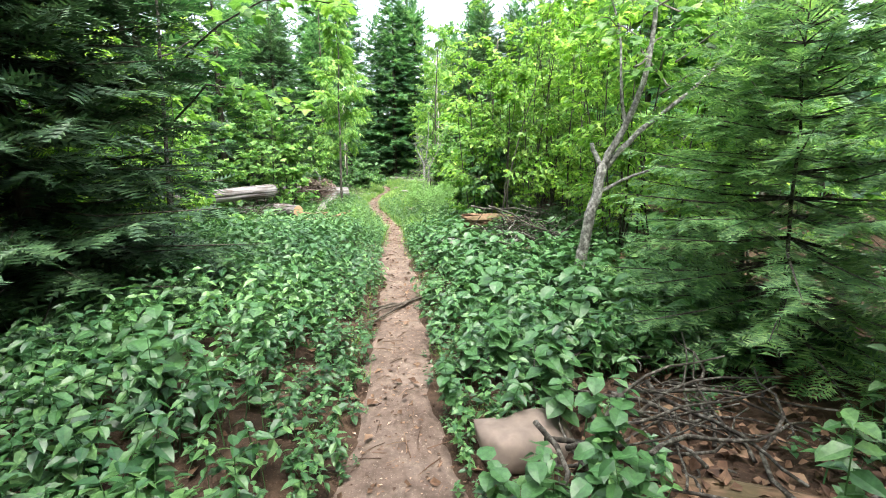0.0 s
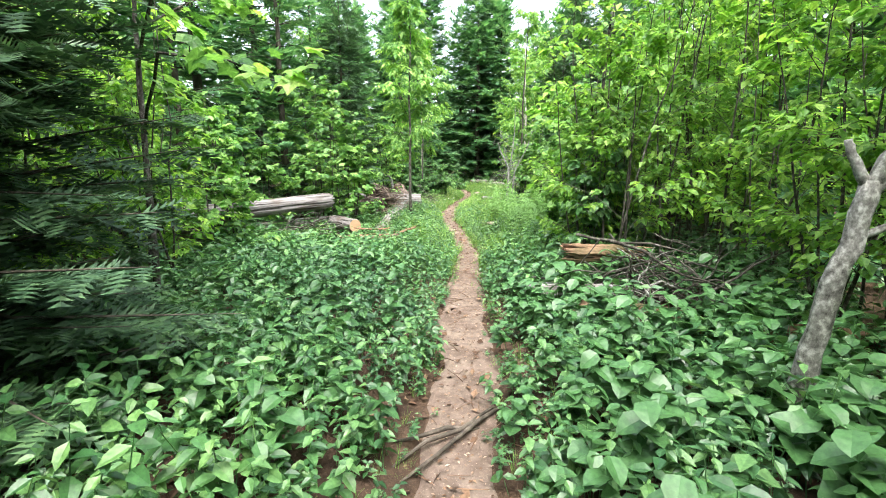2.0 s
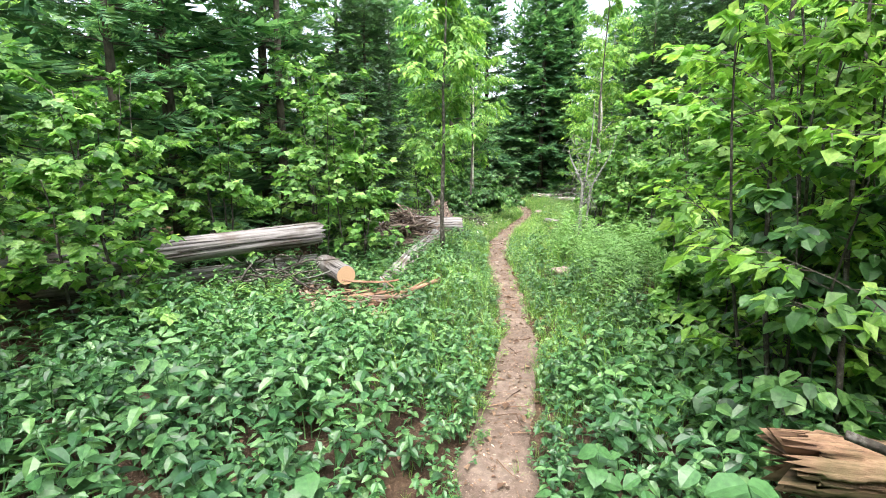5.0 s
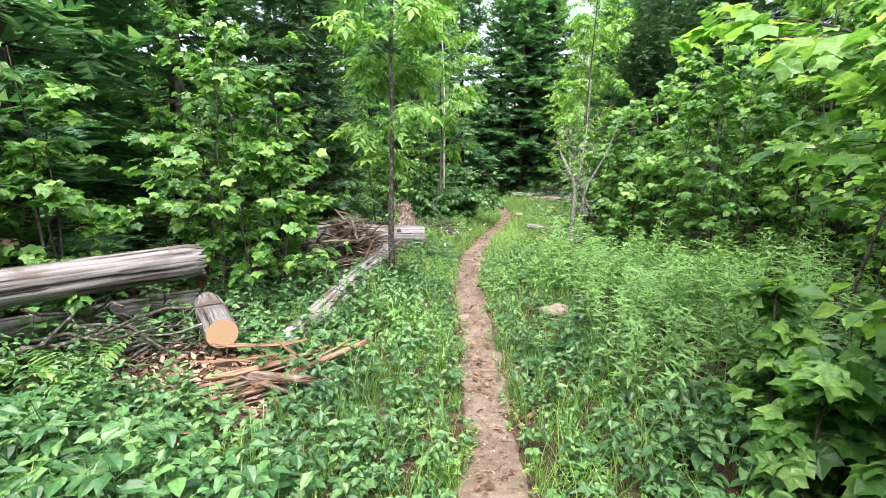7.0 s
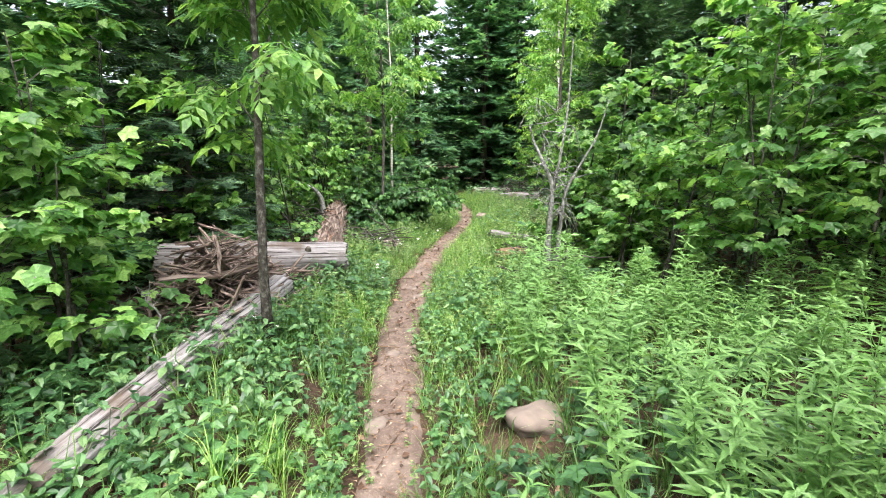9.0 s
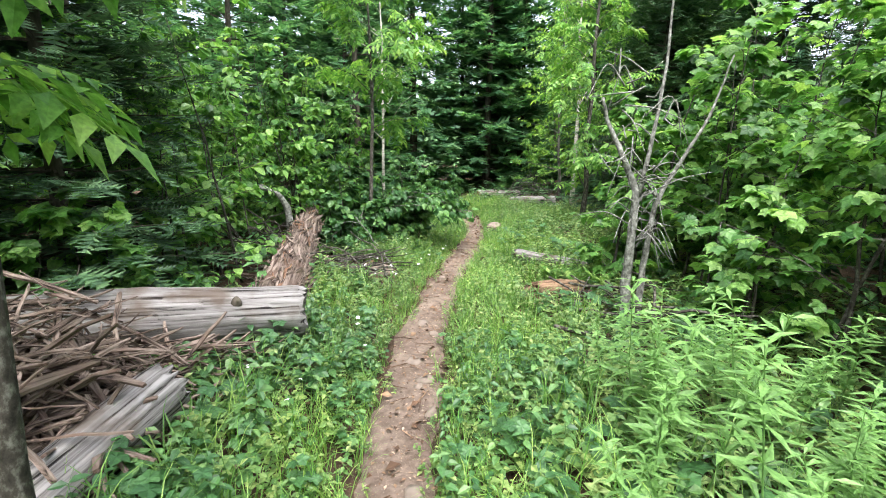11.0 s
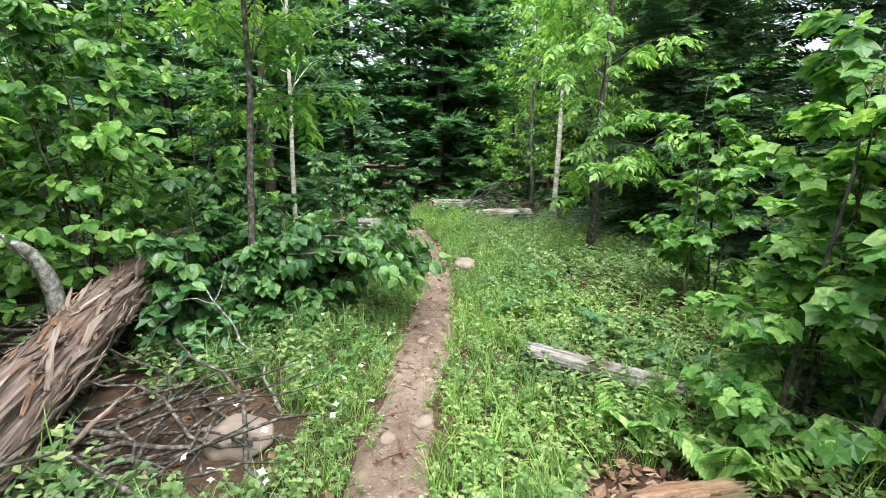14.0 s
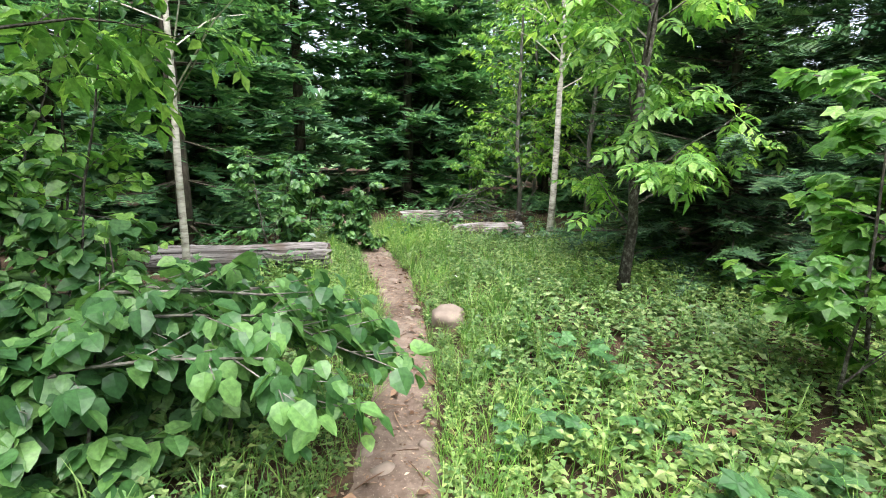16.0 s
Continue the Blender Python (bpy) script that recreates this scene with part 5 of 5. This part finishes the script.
PETAL = plain_variety("white_petal", [(0.0, (0.72, 0.74, 0.7)), (1.0, (0.85, 0.85, 0.82))], 0.6)
fl = np.random.default_rng(77)
fx, fy = fl.uniform(-3.4, -2.5, 60), fl.uniform(12.5, 19, 60)
fx2, fy2 = fl.uniform(-2.0, 0.2, 18), fl.uniform(18, 24, 18)
fx, fy = np.concatenate([fx, fx2]), np.concatenate([fy, fy2])
n = len(fx)
flowers = new("white_flowers", tri_mesh("white_flowers", *spread(blossom(), np.stack([fx, fy, ground_z(fx, fy) + fl.uniform(0.12, 0.2, n)], 1), fl.uniform(0, 6, n), fl.normal(0, 0.3, n), fl.normal(0, 0.3, n), fl.uniform(0.014, 0.024, n)), PETAL))
tagged(flowers, "small white four-petalled flowers among low leaves", "flowers", kind="stuff")

# litter on the soil
li = np.random.default_rng(78)


def strew(name, label, mat, shape, count, box, size, seed, on_path, lift=0.012, weight=None, flat=0.25):
    rng = np.random.default_rng(seed)
    x0, x1, y0, y1 = box
    y = rng.uniform(y0, y1, count)
    x = trail_x(y) + rng.normal(0, 0.62, count) * trail_w(y) if on_path else rng.uniform(x0, x1, count)
    d = np.abs(x - trail_x(y)) / (trail_w(y) * 0.96 + 0.03)
    z = ground_z(x, y) + np.where(d < 1, 0.022 - 0.035 * d ** 5, 0.0) + lift
    ob = new(name, tri_mesh(name, *spread(shape, np.stack([x, y, z], 1), rng.uniform(0, 6.28, count), rng.normal(0, flat, count), rng.normal(0, flat, count), rng.uniform(*size, count)), mat))
    return tagged(ob, label, "litter", kind="stuff")


strew("leaf_litter", "brown scraps of old leaves on the path", DEADLEAF, KITE, 2600, (0, 0, 0.8, 26), (0.01, 0.032), 1, True, 0.006, flat=0.1)
strew("wood_chips", "pale wood chips and bark crumbs on the path", CHIP, kite(0.22, 0.05), 1700, (0, 0, 0.8, 26), (0.008, 0.035), 2, True, 0.006, flat=0.08)
strew("leaf_litter", "brown fallen leaves on the forest floor", DEADLEAF, KITE, 7000, (-5, 3, 0.3, 24), (0.03, 0.08), 3, False, 0.015, flat=0.4)
strew("leaf_litter", "brown leaves and chips round a rotten log", DEADLEAF, KITE, 700, (-1.5, -0.4, 16.2, 17.4), (0.03, 0.09), 4, False, 0.03, flat=0.5)
strew("wood_chips", "pale wood chips below a sawn log", CHIP, kite(0.2, 0.08), 900, (-4.1, -2.4, 9.9, 10.9), (0.03, 0.11), 5, False, 0.03, flat=0.4)
strew("wood_chips", "pale wood chips round a rotten log", CHIP, kite(0.2, 0.08), 300, (-1.5, -0.6, 16.4, 17.3), (0.03, 0.1), 6, False, 0.035, flat=0.4)
strew("leaf_litter", "brown litter under the cedar", DEADLEAF, KITE, 1500, (0.4, 3.0, 0.8, 3.4), (0.03, 0.09), 7, False, 0.03, flat=0.45)
strew("needle_twigs", "thin dry twigs strewn on the path", DEADLEAF, tube([(0, 0, 0), (0.03, 0.5, 0.01), (0, 1, 0)], [0.02, 0.018, 0.01], 3), 420, (0, 0, 0.8, 24), (0.05, 0.2), 8, True, 0.012, flat=0.08)

# flat stones set in the path
for k in range(34):
    r = random.Random(900 + k)
    y = r.uniform(14.5, 21.5) if k < 16 else r.uniform(21.5, 25.5) if k < 30 else r.uniform(10.5, 14)
    x = float(trail_x(y)) + r.uniform(-0.8, 0.8) * float(trail_w(y))
    s = r.uniform(0.03, 0.09)
    ob = new("path_stone", tri_mesh("path_stone", *stone_chunk(50 + k % 9, s, s * r.uniform(0.6, 0.9), 0.035, 2), STONE, True))
    ob.matrix_basis = pose(x, y, float(ground_z(x, y)) + 0.012, 0, 0, r.uniform(0, 360))
    tagged(ob, "flat pale stone set in the path", "stone", "stones in the path")

# root across the path
root_line = [(-0.85, 4.5, -0.02), (-0.68, 4.55, 0.03), (-0.5, 4.62, 0.035), (-0.36, 4.75, 0.0), (-0.25, 4.8, -0.05)]
for k, dy in enumerate((0.0, 0.13, 0.22)):
    ob = new("tree_root", tri_mesh("tree_root", *tube([(x + 0.08 * k, y + dy * (i - 1.5) + 0.03 * (-1) ** (i + k), z - 0.004 * k) for i, (x, y, z) in enumerate(root_line)], [0.006, 0.012, 0.014, 0.009, 0.005], 8, 0.12, np.random.default_rng(k)), DARKBARK, True))
    tagged(ob, "worn brown root crossing the path", "root")
